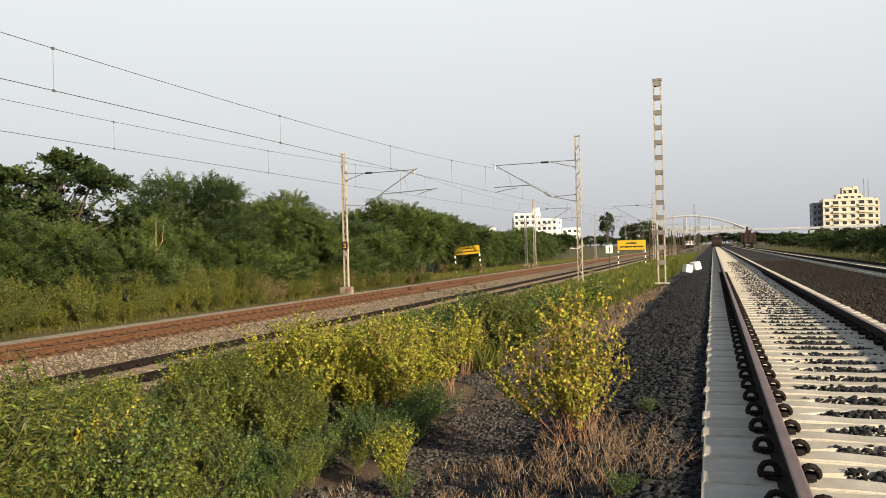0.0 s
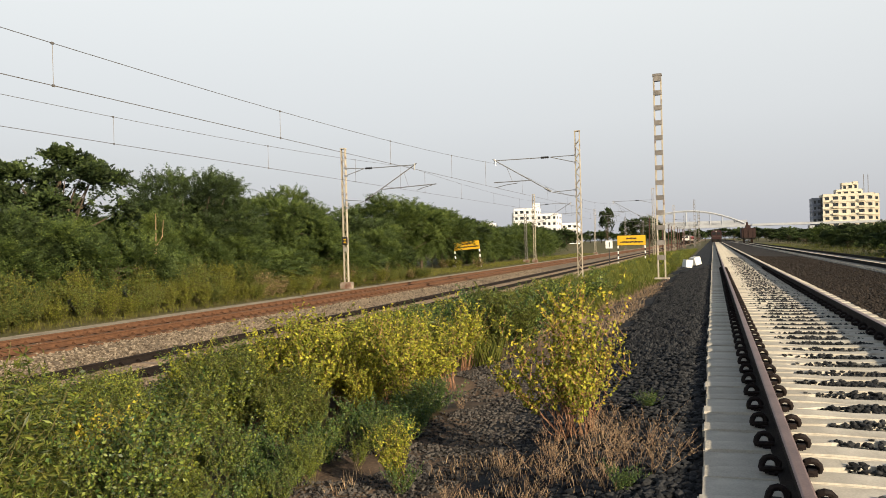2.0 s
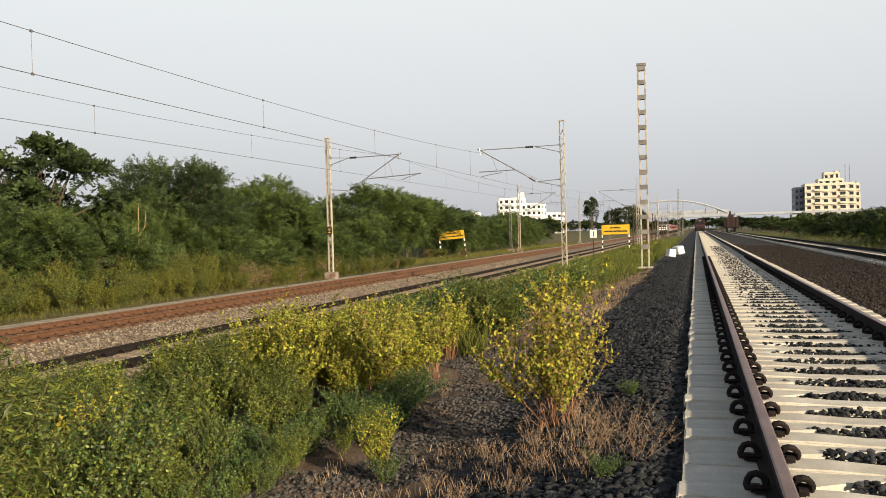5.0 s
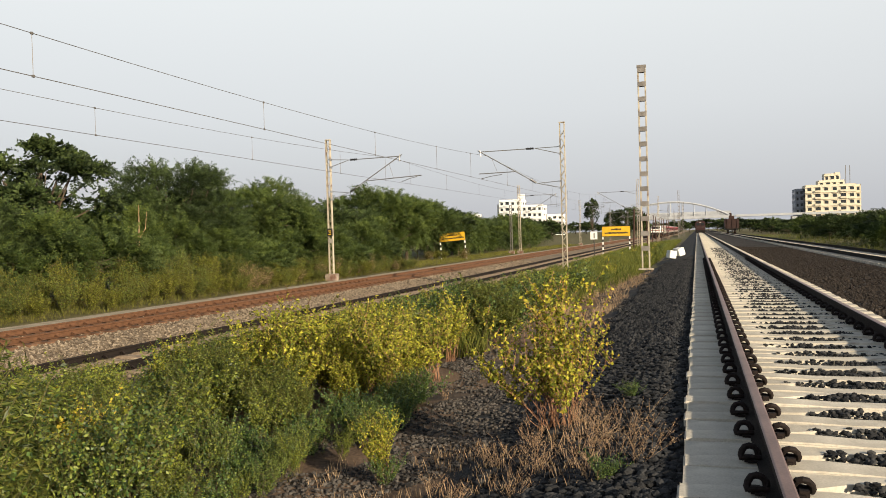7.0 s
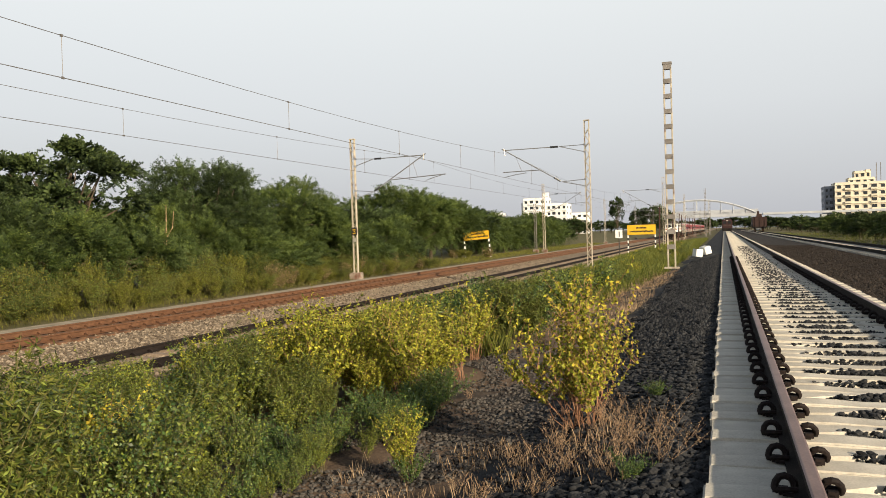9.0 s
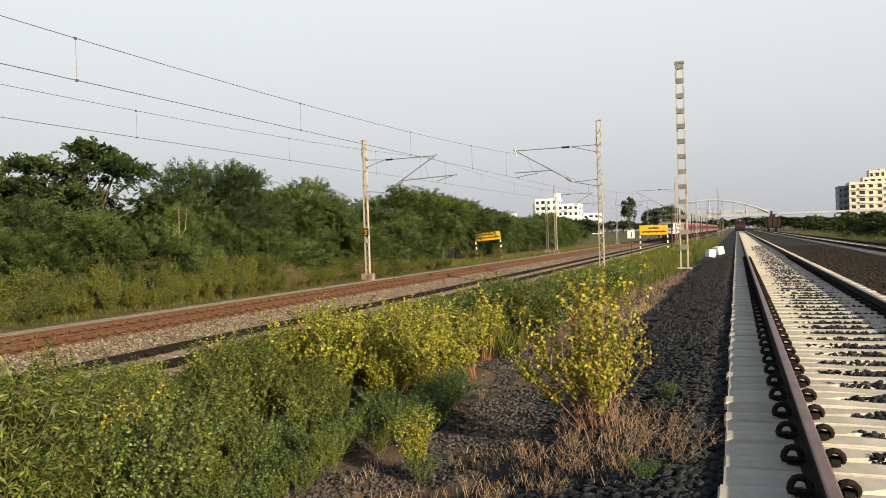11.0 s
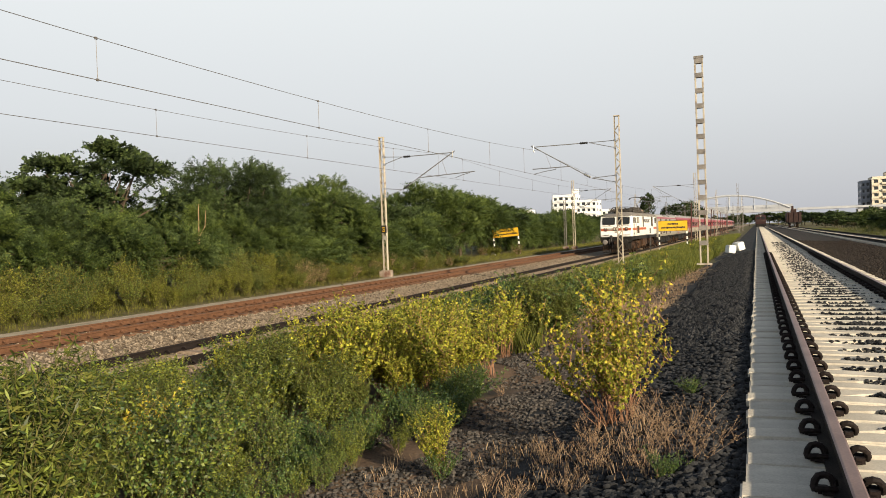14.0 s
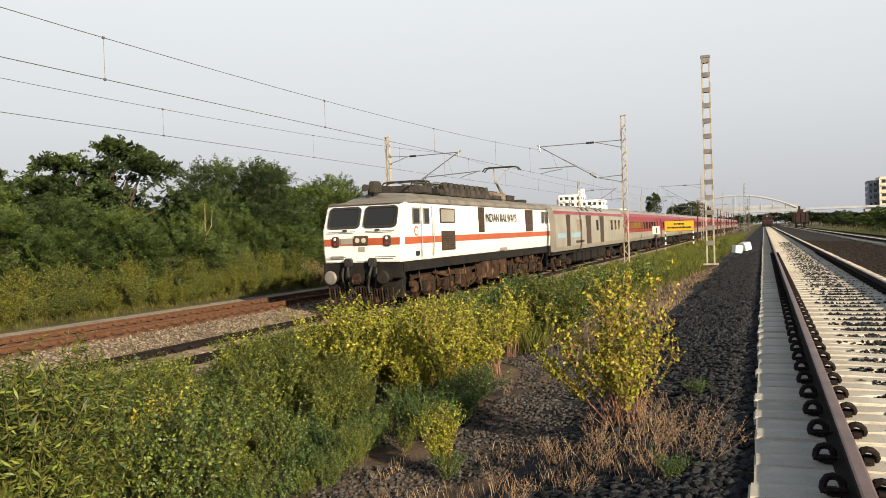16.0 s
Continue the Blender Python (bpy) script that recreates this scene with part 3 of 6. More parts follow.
def bracket(mast, s, fork, tip, low, reg):
    """The cantilever of a mast on side s: forked stays at the mast, insulators, top tube, sloping strut, registration tube and steady arm.
    All heights are over the mast's foot; fork and low: upper height, lower height, reach, height at the end."""
    tip = Vector((s * tip[0], 0, tip[1]))
    top, bot = Vector((s * fork[2], 0, fork[3])), Vector((s * low[2], 0, low[3]))
    for name, (z0, z1), end in (("stay", fork[:2], top), ("lower_stay", low[:2], bot)):
        part(name, Geo().tube([(s * 0.12, 0, z0), end], 0.024).tube([(s * 0.12, 0, z1), end], 0.024), M_GALV, mast)
    ti, bi = top.lerp(tip, 0.16), bot.lerp(tip, 0.13)
    insulator(mast, top.lerp(tip, 0.02), ti)
    insulator(mast, bot.lerp(tip, 0.02), bi)
    part("top_tube", Geo().tube([ti, tip + Vector((s * 0.12, 0, 0.02))], 0.03), M_GALV, mast)
    part("strut", Geo().tube([bi, tip + (tip - bi) * 0.06], 0.034), M_GALV, mast)
    part("tip_fitting", Geo().tube([tip - Vector((0, 0, 0.3)), tip + Vector((s * 0.05, 0, 0.12))], 0.04, 6), M_GALV, mast)
    a, b = Vector((s * reg[0], 0, reg[1])), Vector((s * reg[2], 0, reg[3]))
    part("registration_tube", Geo().tube([a, b], 0.032), M_GALV, mast)
    part("hanger", Geo().tube([bot.lerp(tip, 0.8), a.lerp(b, 0.5)], 0.010, 4), M_WIRE, mast)
    c, d = Vector((s * reg[4], 0, reg[5])), Vector((s * reg[6], 0, reg[7]))
    part("steady_arm", Geo().tube([d + Vector((0, 0, 0.05)), d, c.lerp(d, 0.5) + Vector((0, 0, 0.03)), c], 0.022), M_GALV, mast)
    for z in (*fork[:2], *low[:2]):
        part("clamp", Geo().box(s * 0.15, 0, z, 0.1, 0.26, 0.12), M_GALV, mast)


def make_overhead():
    near_y = [-10.3, 48.3, 108, 166, 224, 282, 340, 400]
    far_y = [-8, 46.1, 103, 160, 218, 276, 334, 392]
    for k, y in enumerate(far_y[1:]):
        m = lattice_mast("catenary_mast", -22.4, y, -1.35, 8.9, 0.32, 0.2, "cream lattice catenary mast on a stained concrete base beside bushes", k > 2)
        bracket(m, 1, (7.66, 7.18, 1.45, 7.58), (4.85, 7.60), (5.62, 5.11, 1.40, 5.50), (2.6, 6.19, 6.3, 6.36, 4.98, 6.02, 6.0, 6.30))
    for k, y in enumerate(near_y[1:]):
        m = lattice_mast("catenary_mast", -7.71 if k == 0 else -7.4, y, -1.28, 9.2, 0.32, 0.2, "tall cream lattice catenary mast in the grass beside the main line", k > 2)
        bracket(m, -1, (7.77, 7.33, 1.71, 7.75), (5.17, 7.71), (5.67, 5.26, 1.60, 5.58), (2.92, 6.38, 5.29, 6.35, 5.22, 6.03, 3.82, 6.25))
    for name, xc, ys, zc, zm, sag, hung in (("near_wires", -12.45, near_y, 4.62, 5.435, 0.74, (0.09, 0.24, 0.389, 0.539, 0.688, 0.825, 0.933)),
                                            ("far_wires", -17.9, far_y, 4.70, 5.55, 0.62, (0.05, 0.19, 0.354, 0.524, 0.694, 0.855, 0.973))):
        root = thing(name, pose(xc, 0, 0), "thin dark contact wire hung from a sagging catenary wire", "overhead wire", "", "structure")
        contact, cat = [], []
        for a, b in zip(ys[:-1], ys[1:]):
            for k in range(16):
                u = k / 16
                contact.append((0.0, a + (b - a) * u, zc))
                cat.append((0.0, a + (b - a) * u, zm + sag - 4 * sag * u * (1 - u)))
            for u in hung:
                y, z = a + (b - a) * u, zm + sag - 4 * sag * u * (1 - u)
                part("dropper", Geo().tube([(0, y, zc), (0, y, z)], 0.008, 4).box(0, y, zc, 0.03, 0.06, 0.05).box(0, y, z, 0.03, 0.06, 0.05), M_WIRE, root)
        part("contact_wire", Geo().tube(contact, 0.009, 5), M_WIRE, root)
        part("catenary_wire", Geo().tube(cat, 0.008, 5), M_WIRE, root)
    # second line of slim masts beside the far track
    m = lattice_mast("catenary_mast", -23.0, 100.5, -1.3, 6.2, 0.3, 0.2, "short cream lattice mast beside the thicket", True)


make_overhead()


def batten_pole():
    """New portal leg: two channels with batten plates like a ladder, on a base plate."""
    root = thing("steel_pole", pose(-2.17, 36, -0.53), "tall grey steel batten pole standing in the grass beside the siding", "steel pole")
    h = 8.95
    for s in (-1, 1):
        part("channel", Geo().box(s * 0.15, 0, h / 2, 0.06, 0.2, h), M_MAST, root, bevel=0.006)
    n = 13
    for k in range(n):
        part("batten_plate", Geo().box(0, -0.104, 0.95 + (h - 1.05) * k / (n - 1), 0.355, 0.012, 0.2 if k < n - 1 else 0.3), M_MASTDARK, root)
        part("batten_plate", Geo().box(0, 0.104, 0.95 + (h - 1.05) * k / (n - 1), 0.355, 0.012, 0.2 if k < n - 1 else 0.3), M_MASTDARK, root)
    part("base_plate", Geo().box(0, 0, 0.03, 0.62, 0.45, 0.06), M_MAST, root)
    part("end_cap", Geo().box(0, 0, h + 0.02, 0.4, 0.26, 0.1), M_MASTDARK, root)


batten_pole()


def name_board(x, y, z, turn, width, height, leg, label, slant=0.0):
    """Yellow board with two lines of dark script on striped posts."""
    root = thing("station_board", pose(x, y, z, 0, slant, turn), label, "sign board", "yellow boards")
    part("panel", Geo().box(0, 0, leg + height / 2, width, 0.05, height), M_YELLOW, root, bevel=0.01)
    part("rim", Geo().box(0, -0.028, leg + 0.02, width, 0.02, 0.04).box(0, -0.028, leg + height - 0.02, width, 0.02, 0.04), M_BLACKPAINT, root)
    rng = random.Random(7)
    for row, (zz, span, hh) in enumerate(((0.68, 0.36, 0.16), (0.34, 0.82, 0.15))):
        xx, g = -width * span / 2, Geo()
        while xx < width * span / 2:
            w = rng.uniform(0.06, 0.17)
            g.box(xx + w / 2, -0.03, leg + height * zz + rng.uniform(-0.02, 0.02), w * 0.82, 0.012, height * hh * rng.uniform(0.7, 1.15))
            xx += w
        part("script_bars", g, M_BLACKPAINT, root)
    for s in (-1, 1):
        n = 7
        post = part("post", Geo().box(s * (width / 2 - 0.06), 0.05, (leg + height * 0.8) / 2, 0.13, 0.08, leg + height * 0.8), M_BLACKPAINT, root)
        for k in range(0, n, 2):
            part("white_stripe", Geo().box(s * (width / 2 - 0.06), 0.05, leg * (k + 0.5) / n, 0.136, 0.086, leg / n), M_WHITE, post)


name_board(-24.72, 80.5, -1.32, 5, 2.8, 0.95, 1.95, "yellow station board with dark script on striped posts before bushes", -4.0)
name_board(-8.28, 86.5, -1.36, 0, 2.95, 1.12, 2.0, "yellow station board with dark script on striped posts in grass")


def small_board():
    root = thing("signal_board", pose(-9.42, 76.5, -1.5), "small white board with a black bar on a black post", "sign board")
    part("panel", Geo().box(0, 0, 2.35, 0.66, 0.03, 0.75), M_WHITE, root)
    part("bar", Geo().box(0.03, -0.022, 2.33, 0.09, 0.012, 0.5), M_BLACKPAINT, root)
    part("post", Geo().tube([(0, 0.05, 0), (0, 0.05, 2.6)], 0.05, 8), M_BLACKPAINT, root)


small_board()


def white_blocks():
    for dx, dy, tz, ty, lab in ((-1.50, 49.5, 20, 8, "white painted concrete block lying tilted on the ballast edge"), (-1.05, 50.2, 30, -14, "white painted concrete slab leaning in the grass")):
        root = thing("concrete_block", pose(dx, dy, ground_z(dx, dy) + 0.27, 0, ty, tz), lab, "concrete block", "white blocks")
        part("block", Geo().box(0, 0, 0.06, 0.40, 0.7, 0.46), M_WHITE, root, bevel=0.02)


white_blocks()


def rail_posts():
    """Old rails set upright along the main line."""
    rng = random.Random(3)
    for k in range(11):
        y = 92 + 15 * k
        x = -6.9 - 0.1 * k
        root = thing("rail_post", pose(x, y, -1.2, rng.uniform(-2, 2), rng.uniform(-1, 4), 0), "rusty rail post leaning in the grass", "post", "rail posts")
        part("rail_length", Geo().sweep(rail_profile(0), 0, 4.9), M_RUST, root, at=Matrix(((1, 0, 0, 0), (0, 0, -1, 0), (0, 1, 0, 0), (0, 0, 0, 1))))


rail_posts()


def yard_masts():
    for x, y, h in ((-4.1, 200, 11.6), (-3.6, 232, 9.8)):
        root = thing("yard_mast", pose(x, y, -0.95), "slender grey lattice mast far down the yard", "mast", "yard masts")
        for s in (-1, 1):
            part("leg", Geo().box(s * 0.16, 0, h / 2, 0.08, 0.08, h), M_MASTDARK, root)
        for k in range(int(h / 0.9)):
            part("rung", Geo().box(0, 0, 0.5 + 0.9 * k, 0.3, 0.06, 0.16), M_MASTDARK, root)


yard_masts()
# ---- the express train: origin of each vehicle at its front end, on the rail ----
def panel(g, side, y0, y1, z0, z1, x=1.545, proud=0.004, slot=0):
    """A flat panel on a side wall."""
    return g.box(side * (x + proud / 2), (y0 + y1) / 2, (z0 + z1) / 2, proud + 0.004, y1 - y0, z1 - z0, slot)


def wheel_mesh(r=0.546):
    g = Geo()
    g.tube([(-0.065, 0, 0), (0.065, 0, 0)], r, 28)
    g.tube([(-0.09, 0, 0), (-0.06, 0, 0)], r + 0.028, 28)
    g.tube([(0.06, 0, 0), (0.10, 0, 0)], 0.16, 14)
    return g.mesh("wheel", M_UNDER)


WHEEL = wheel_mesh()


def pane_ring(w, h, r):
    """Corners of an upright pane with rounded edges."""
    ring = []
    for cx, cz, a0 in ((1, 1, 0), (-1, 1, 90), (-1, -1, 180), (1, -1, 270)):
        for k in range(5):
            a = radians(a0 + 22.5 * k)
            ring.append((cx * (w / 2 - r) + r * math.cos(a), cz * (h / 2 - r) + r * math.sin(a)))
    return ring


def lean_point(x, dy, dz, y, z, tilt, front, length):
    """A point of a raked pane, on the front end or mirrored on the rear."""
    a = radians(tilt)
    yy, zz = y + dy * math.cos(a) - dz * math.sin(a), z + dy * math.sin(a) + dz * math.cos(a)
    return (x, yy if front else length - yy, zz)


def round_pane(x, y, z, w, h, r, thick, tilt, front, length):
    ring = pane_ring(w, h, r)
    n = len(ring)
    vs = [lean_point(x + a, d, b, y, z, tilt, front, length) for d in (-thick / 2, thick / 2) for a, b in ring]
    fs = [tuple(range(n)), tuple(range(n, 2 * n))[::-1]] + [(k, (k + 1) % n, n + (k + 1) % n, n + k) for k in range(n)]
    return Geo().put(vs, fs)


def round_rim(g, x, y, z, w, h, r, wide, thick, tilt, front, length):
    outer, inner = pane_ring(w, h, r), pane_ring(w - 2 * wide, h - 2 * wide, r * 0.6)
    n = len(outer)
    vs = [lean_point(x + a, d, b, y, z, tilt, front, length) for d in (-thick / 2, thick / 2) for ring in (outer, inner) for a, b in ring]
    fs = []
    for k in range(n):
        m = (k + 1) % n
        fs += [(k, m, n + m, n + k), (2 * n + k, 3 * n + k, 3 * n + m, 2 * n + m), (k, 2 * n + k, 2 * n + m, m), (n + k, n + m, 3 * n + m, 3 * n + k)]
    return g.put(vs, fs)


def make_loco():
    root = thing("electric_locomotive", pose(X_NEAR, 446, Z_NEAR), "white electric locomotive with an orange band and grimy roof", "locomotive")
    L = 19.5
    # shell: sections along its length, the nose raked back from the lamps up
    prof = [(1.50, 1.62), (1.54, 2.1), (1.545, 2.7), (1.50, 3.60)]

    def section(y, w, rake=0.0):
        pts = []
        for x, z in prof:
            pts.append((x * w, y + rake * max(0.0, z - 2.72) / 0.88, z))
        return pts + [(-x, yy, z) for x, yy, z in pts[::-1]]
    g = Geo()
    secs = [section(0.0, 0.955, 0.34), section(0.16, 1.0, 0.34), section(1.6, 1.0), section(L - 1.6, 1.0), section(L - 0.16, 1.0, -0.34), section(L, 0.955, -0.34)]
    n = 8
    vs = [p for s in secs for p in s]
    fs = [(k * n + j, k * n + j + 1, (k + 1) * n + j + 1, (k + 1) * n + j) for k in range(len(secs) - 1) for j in range(n - 1)]
    fs += [(0, 7, 6, 1), (1, 6, 5, 2), (2, 5, 4, 3)]
    o = (len(secs) - 1) * n
    fs += [(o + a, o + b, o + c, o + d) for a, b, c, d in ((0, 1, 6, 7), (1, 2, 5, 6), (2, 3, 4, 5))]
    fs += [(k * n + 7, k * n, (k + 1) * n, (k + 1) * n + 7) for k in range(len(secs) - 1)]
    g.put(vs, fs)
    body = part("body", g, M_LOCO, root, bevel=0.035)
    # roof: grey, sloping up from the brow
    g = Geo()
    rs = []
    for y, top, w in ((0.22, 3.62, 1.40), (0.55, 3.70, 1.46), (1.75, 4.02, 1.47), (2.2, 4.04, 1.48), (L - 2.2, 4.04, 1.48), (L - 1.75, 4.02, 1.47), (L - 0.55, 3.70, 1.46), (L - 0.22, 3.62, 1.40)):
        rs.append([(w, y, 3.585), (w * 0.97, y, 3.585 + (top - 3.585) * 0.42), (w * 0.62, y, 3.585 + (top - 3.585) * 0.86), (0, y, top), (-w * 0.62, y, 3.585 + (top - 3.585) * 0.86), (-w * 0.97, y, 3.585 + (top - 3.585) * 0.42), (-w, y, 3.585)])
    n = 7
    fs = [(k * n + j, k * n + j + 1, (k + 1) * n + j + 1, (k + 1) * n + j) for k in range(len(rs) - 1) for j in range(n - 1)]
    fs += [tuple(range(7))[::-1], tuple(range(7 * (len(rs) - 1), 7 * len(rs)))]
    g.put([p for s in rs for p in s], fs)
    part("roof", g, M_ROOF, root, "dusty grey roof")
    for s in (-1, 1):
        part("rain_gutter", Geo().box(s * 1.50, L / 2, 3.62, 0.05, L - 1.2, 0.05), M_ROOF, root)
        part("orange_band", panel(Geo(), s, 0.14, L - 0.14, 2.19, 2.43), M_ORANGE, root)
        part("sole_bar", Geo().box(s * 1.47, L / 2, 1.45, 0.10, L - 0.1, 0.34), M_DARKUNDER, root)
        for name, m, items in (
                ("side_window", M_GLASS, ((0.82, 1.36, 2.88, 3.40), (1.75, 2.2, 2.88, 3.40), (17.55, 18.0, 2.88, 3.48), (18.25, 18.8, 2.88, 3.48))),
                ("louvre", M_LOUVRE, ((3.35, 4.72, 1.88, 2.60), (7.5, 8.2, 2.50, 3.55), (14.5, 15.8, 2.46, 3.55))),
                ("side_panel", M_SILVER, ((3.3, 4.7, 2.92, 3.42),)),
                # flat black panel: the shade of a step hollow put into its colour
                ("step_recess", M_BLACKPAINT, ((1.0, 1.3, 1.78, 1.94),))):
            for y0, y1, z0, z1 in items:
                p = part(name, panel(Geo(), s, y0, y1, z0, z1, proud=0.012), m, root)
                if name == "louvre":
                    gl = Geo()
                    for k in range(9):
                        gl.box(s * 1.562, (y0 + y1) / 2, z0 + (z1 - z0) * (k + 0.5) / 9, 0.02, (y1 - y0) * 0.94, 0.025, turn=(0, s * 30, 0))
                    part("louvre_slats", gl, M_LOUVRE, p)
                if name in ("side_window", "side_panel"):
                    gf = Geo()
                    for yy in (y0, y1):
                        gf.box(s * 1.556, yy, (z0 + z1) / 2, 0.03, 0.04, z1 - z0 + 0.04)
                    for zz in (z0, z1):
                        gf.box(s * 1.556, (y0 + y1) / 2, zz, 0.03, y1 - y0, 0.04)
                    part("window_frame", gf, M_ROOF if name == "side_window" else M_LOUVRE, p)
        # cab door outline and rails
        gd = Geo()
        for yy in (1.52, 2.5):
            gd.box(s * 1.55, yy, 2.6, 0.012, 0.02, 1.8)
        part("door_seam", gd, M_ROOF, root)
        part("grab_rail", Geo().tube([(s * 1.59, 1.45, 1.75), (s * 1.59, 1.45, 3.0)], 0.014).tube([(s * 1.59, 2.56, 1.75), (s * 1.59, 2.56, 3.0)], 0.014), M_GALV, root)
        badge = part("badge", Geo().tube([(s * 1.545, 1.08, 2.62), (s * 1.556, 1.08, 2.62)], 0.17, 20), M_ORANGE, root, "round red badge")
        part("badge_ring", Geo().tube([(s * 1.550, 1.08, 2.62), (s * 1.560, 1.08, 2.62)], 0.115, 16), M_WHITE, badge)
        part("plate", panel(Geo(), s, 10.3, 11.3, 1.66, 1.78, proud=0.008), M_SILVER, root)
    # lettering on both sides
    for s in (-1, 1):
        cu = bpy.data.curves.new("lettering", "FONT")
        cu.body, cu.size, cu.extrude, cu.align_x = "INDIAN RAILWAYS", 0.54, 0.003, "CENTER"
        tmp = new("lettering_source", cu)
        me = bpy.data.meshes.new_from_object(tmp.evaluated_get(bpy.context.evaluated_depsgraph_get()))
        bpy.data.objects.remove(tmp)
        me.materials.append(M_BLACKPAINT)
        wide = max(v.co.x for v in me.vertices) - min(v.co.x for v in me.vertices)
        me.transform(Matrix.Diagonal((4.5 / wide, 1, 1, 1)))
        part("lettering", me, None, root, "dark lettering", at=pose(s * 1.556, 10.65, 2.93, 90, 0, s * 90))
    # both ends
    for front in (True, False):
        def at(x, y, z, sx, sy, sz, turn=None, slot=0, geo=None):
            yy = y if front else L - y
            tt = turn if front or not turn else (-turn[0], turn[1], turn[2])
            return (geo or Geo()).box(x, yy, z, sx, sy, sz, slot, tt)
        tilt = -21
        for s in (-1, 1):
            w = part("windscreen", round_pane(s * 0.69, 0.135, 3.135, 1.10, 0.66, 0.12, 0.03, tilt, front, L), M_GLASS, root)
            rim = Geo()
            round_rim(rim, s * 0.69, 0.128, 3.135, 1.22, 0.78, 0.15, 0.075, 0.06, tilt, front, L)
            part("windscreen_frame", rim, M_BLACKPAINT, w, "thick black rubber frame")
            part("wiper", at(s * 0.6, 0.09, 3.0, 0.03, 0.02, 0.5, (tilt, 25 * s, 0)), M_BLACKPAINT, w)
            part("wiper_motor", at(s * 0.62, -0.02, 2.70, 0.14, 0.06, 0.07), M_BLACKPAINT, root)
            lamp = part("marker_lamp", at(s * 0.98, -0.03, 2.33, 0.24, 0.10, 0.36), M_LOUVRE, root, bevel=0.03)
            for zz in (2.42, 2.24):
                yy = (-0.085, -0.07) if front else (L + 0.07, L + 0.085)
                part("lens", Geo().tube([(s * 0.98, yy[0], zz), (s * 0.98, yy[1], zz)], 0.05, 14), M_RED if zz < 2.3 else M_WHITE, lamp)
            # buffer: shank, collar and head
            y0, y1, y2 = (0.02, -0.42, -0.52) if front else (L - 0.02, L + 0.42, L + 0.52)
            b = part("buffer", Geo().tube([(s * 0.98, y0, 1.13), (s * 0.98, (y0 + y1) / 2, 1.13), (s * 0.98, (y0 + y1) / 2, 1.13), (s * 0.98, y1, 1.13)], [0.16, 0.15, 0.10, 0.10], 16), M_DARKUNDER, root)
            part("buffer_head", Geo().tube([(s * 0.98, y1, 1.13), (s * 0.98, (y1 + y2) / 2, 1.13), (s * 0.98, y2, 1.13)], [0.23, 0.24, 0.19], 20), M_MASTDARK if s < 0 else M_DARKUNDER, b)
            part("jumper_box", at(s * 0.45, -0.14, 1.62, 0.24, 0.26, 0.30), M_BLACKPAINT, root, bevel=0.04)
            yy = -0.2 if front else L + 0.2
            part("brake_hose", Geo().tube([(s * 0.45, yy, 1.5), (s * 0.40, yy * 1.0 - 0.08, 1.2), (s * 0.30, yy, 0.85), (s * 0.34, yy, 0.6)], 0.045, 8), M_BLACKPAINT, root)
            part("brake_hose", Geo().tube([(s * 0.62, yy, 1.45), (s * 0.64, yy - 0.05, 1.1), (s * 0.56, yy, 0.75)], 0.035, 8), M_BLACKPAINT, root)
            part("front_handrail", Geo().tube([(s * 0.2, yy * 0.4, 2.66), (s * 1.25, yy * 0.4, 2.66)], 0.014, 6), M_GALV, root)
            part("lower_handrail", Geo().tube([(s * 0.55, yy * 0.6, 1.80), (s * 1.30, yy * 0.6, 1.80)], 0.018, 6), M_GALV, root)
        part("end_band", at(0, -0.004, 2.31, 2.86, 0.016, 0.24), M_ORANGE, root)
        hl = part("headlight", at(0, -0.03, 2.36, 0.52, 0.10, 0.32), M_LOUVRE, root, bevel=0.02)
        for e in (-1, 1):
            yy = (-0.095, -0.075) if front else (L + 0.075, L + 0.095)
            part("lens", Geo().tube([(e * 0.12, yy[0], 2.36), (e * 0.12, yy[1], 2.36)], 0.085, 18), M_LENS, hl)
        part("plate", at(-0.56, -0.018, 2.34, 0.46, 0.02, 0.20), M_SILVER, root)
        part("emblem", at(0, -0.018, 2.06, 0.24, 0.02, 0.16), M_SILVER, root)
        part("number_bars", at(-0.95, -0.016, 1.80, 0.5, 0.014, 0.10), M_SILVER, root)
        part("head_stock", at(0, 0.10, 1.34, 2.95, 0.30, 0.52), M_DARKUNDER, root, bevel=0.02)
        part("coupler", at(0, -0.28, 1.10, 0.30, 0.62, 0.30), M_DARKUNDER, root, bevel=0.05)
        part("coupler_knuckle", at(0.06, -0.58, 1.10, 0.34, 0.2, 0.34), M_UNDER, root, bevel=0.06)
        cow = part("cattle_guard", at(0, -0.10, 0.80, 2.5, 0.06, 0.08), M_DARKUNDER, root)
        for k in range(25):
            part("guard_bar", at(-1.2 + 0.1 * k, -0.14, 0.48, 0.03, 0.03, 0.64, (8, 0, 0)), M_UNDER if k % 2 == 0 else M_DARKUNDER, cow)
        part("guard_beam", at(0, -0.18, 0.17, 2.5, 0.06, 0.08), M_DARKUNDER, cow)
        part("valance", at(0, 0.35, 0.78, 2.7, 0.3, 0.7), M_DARKUNDER, root)
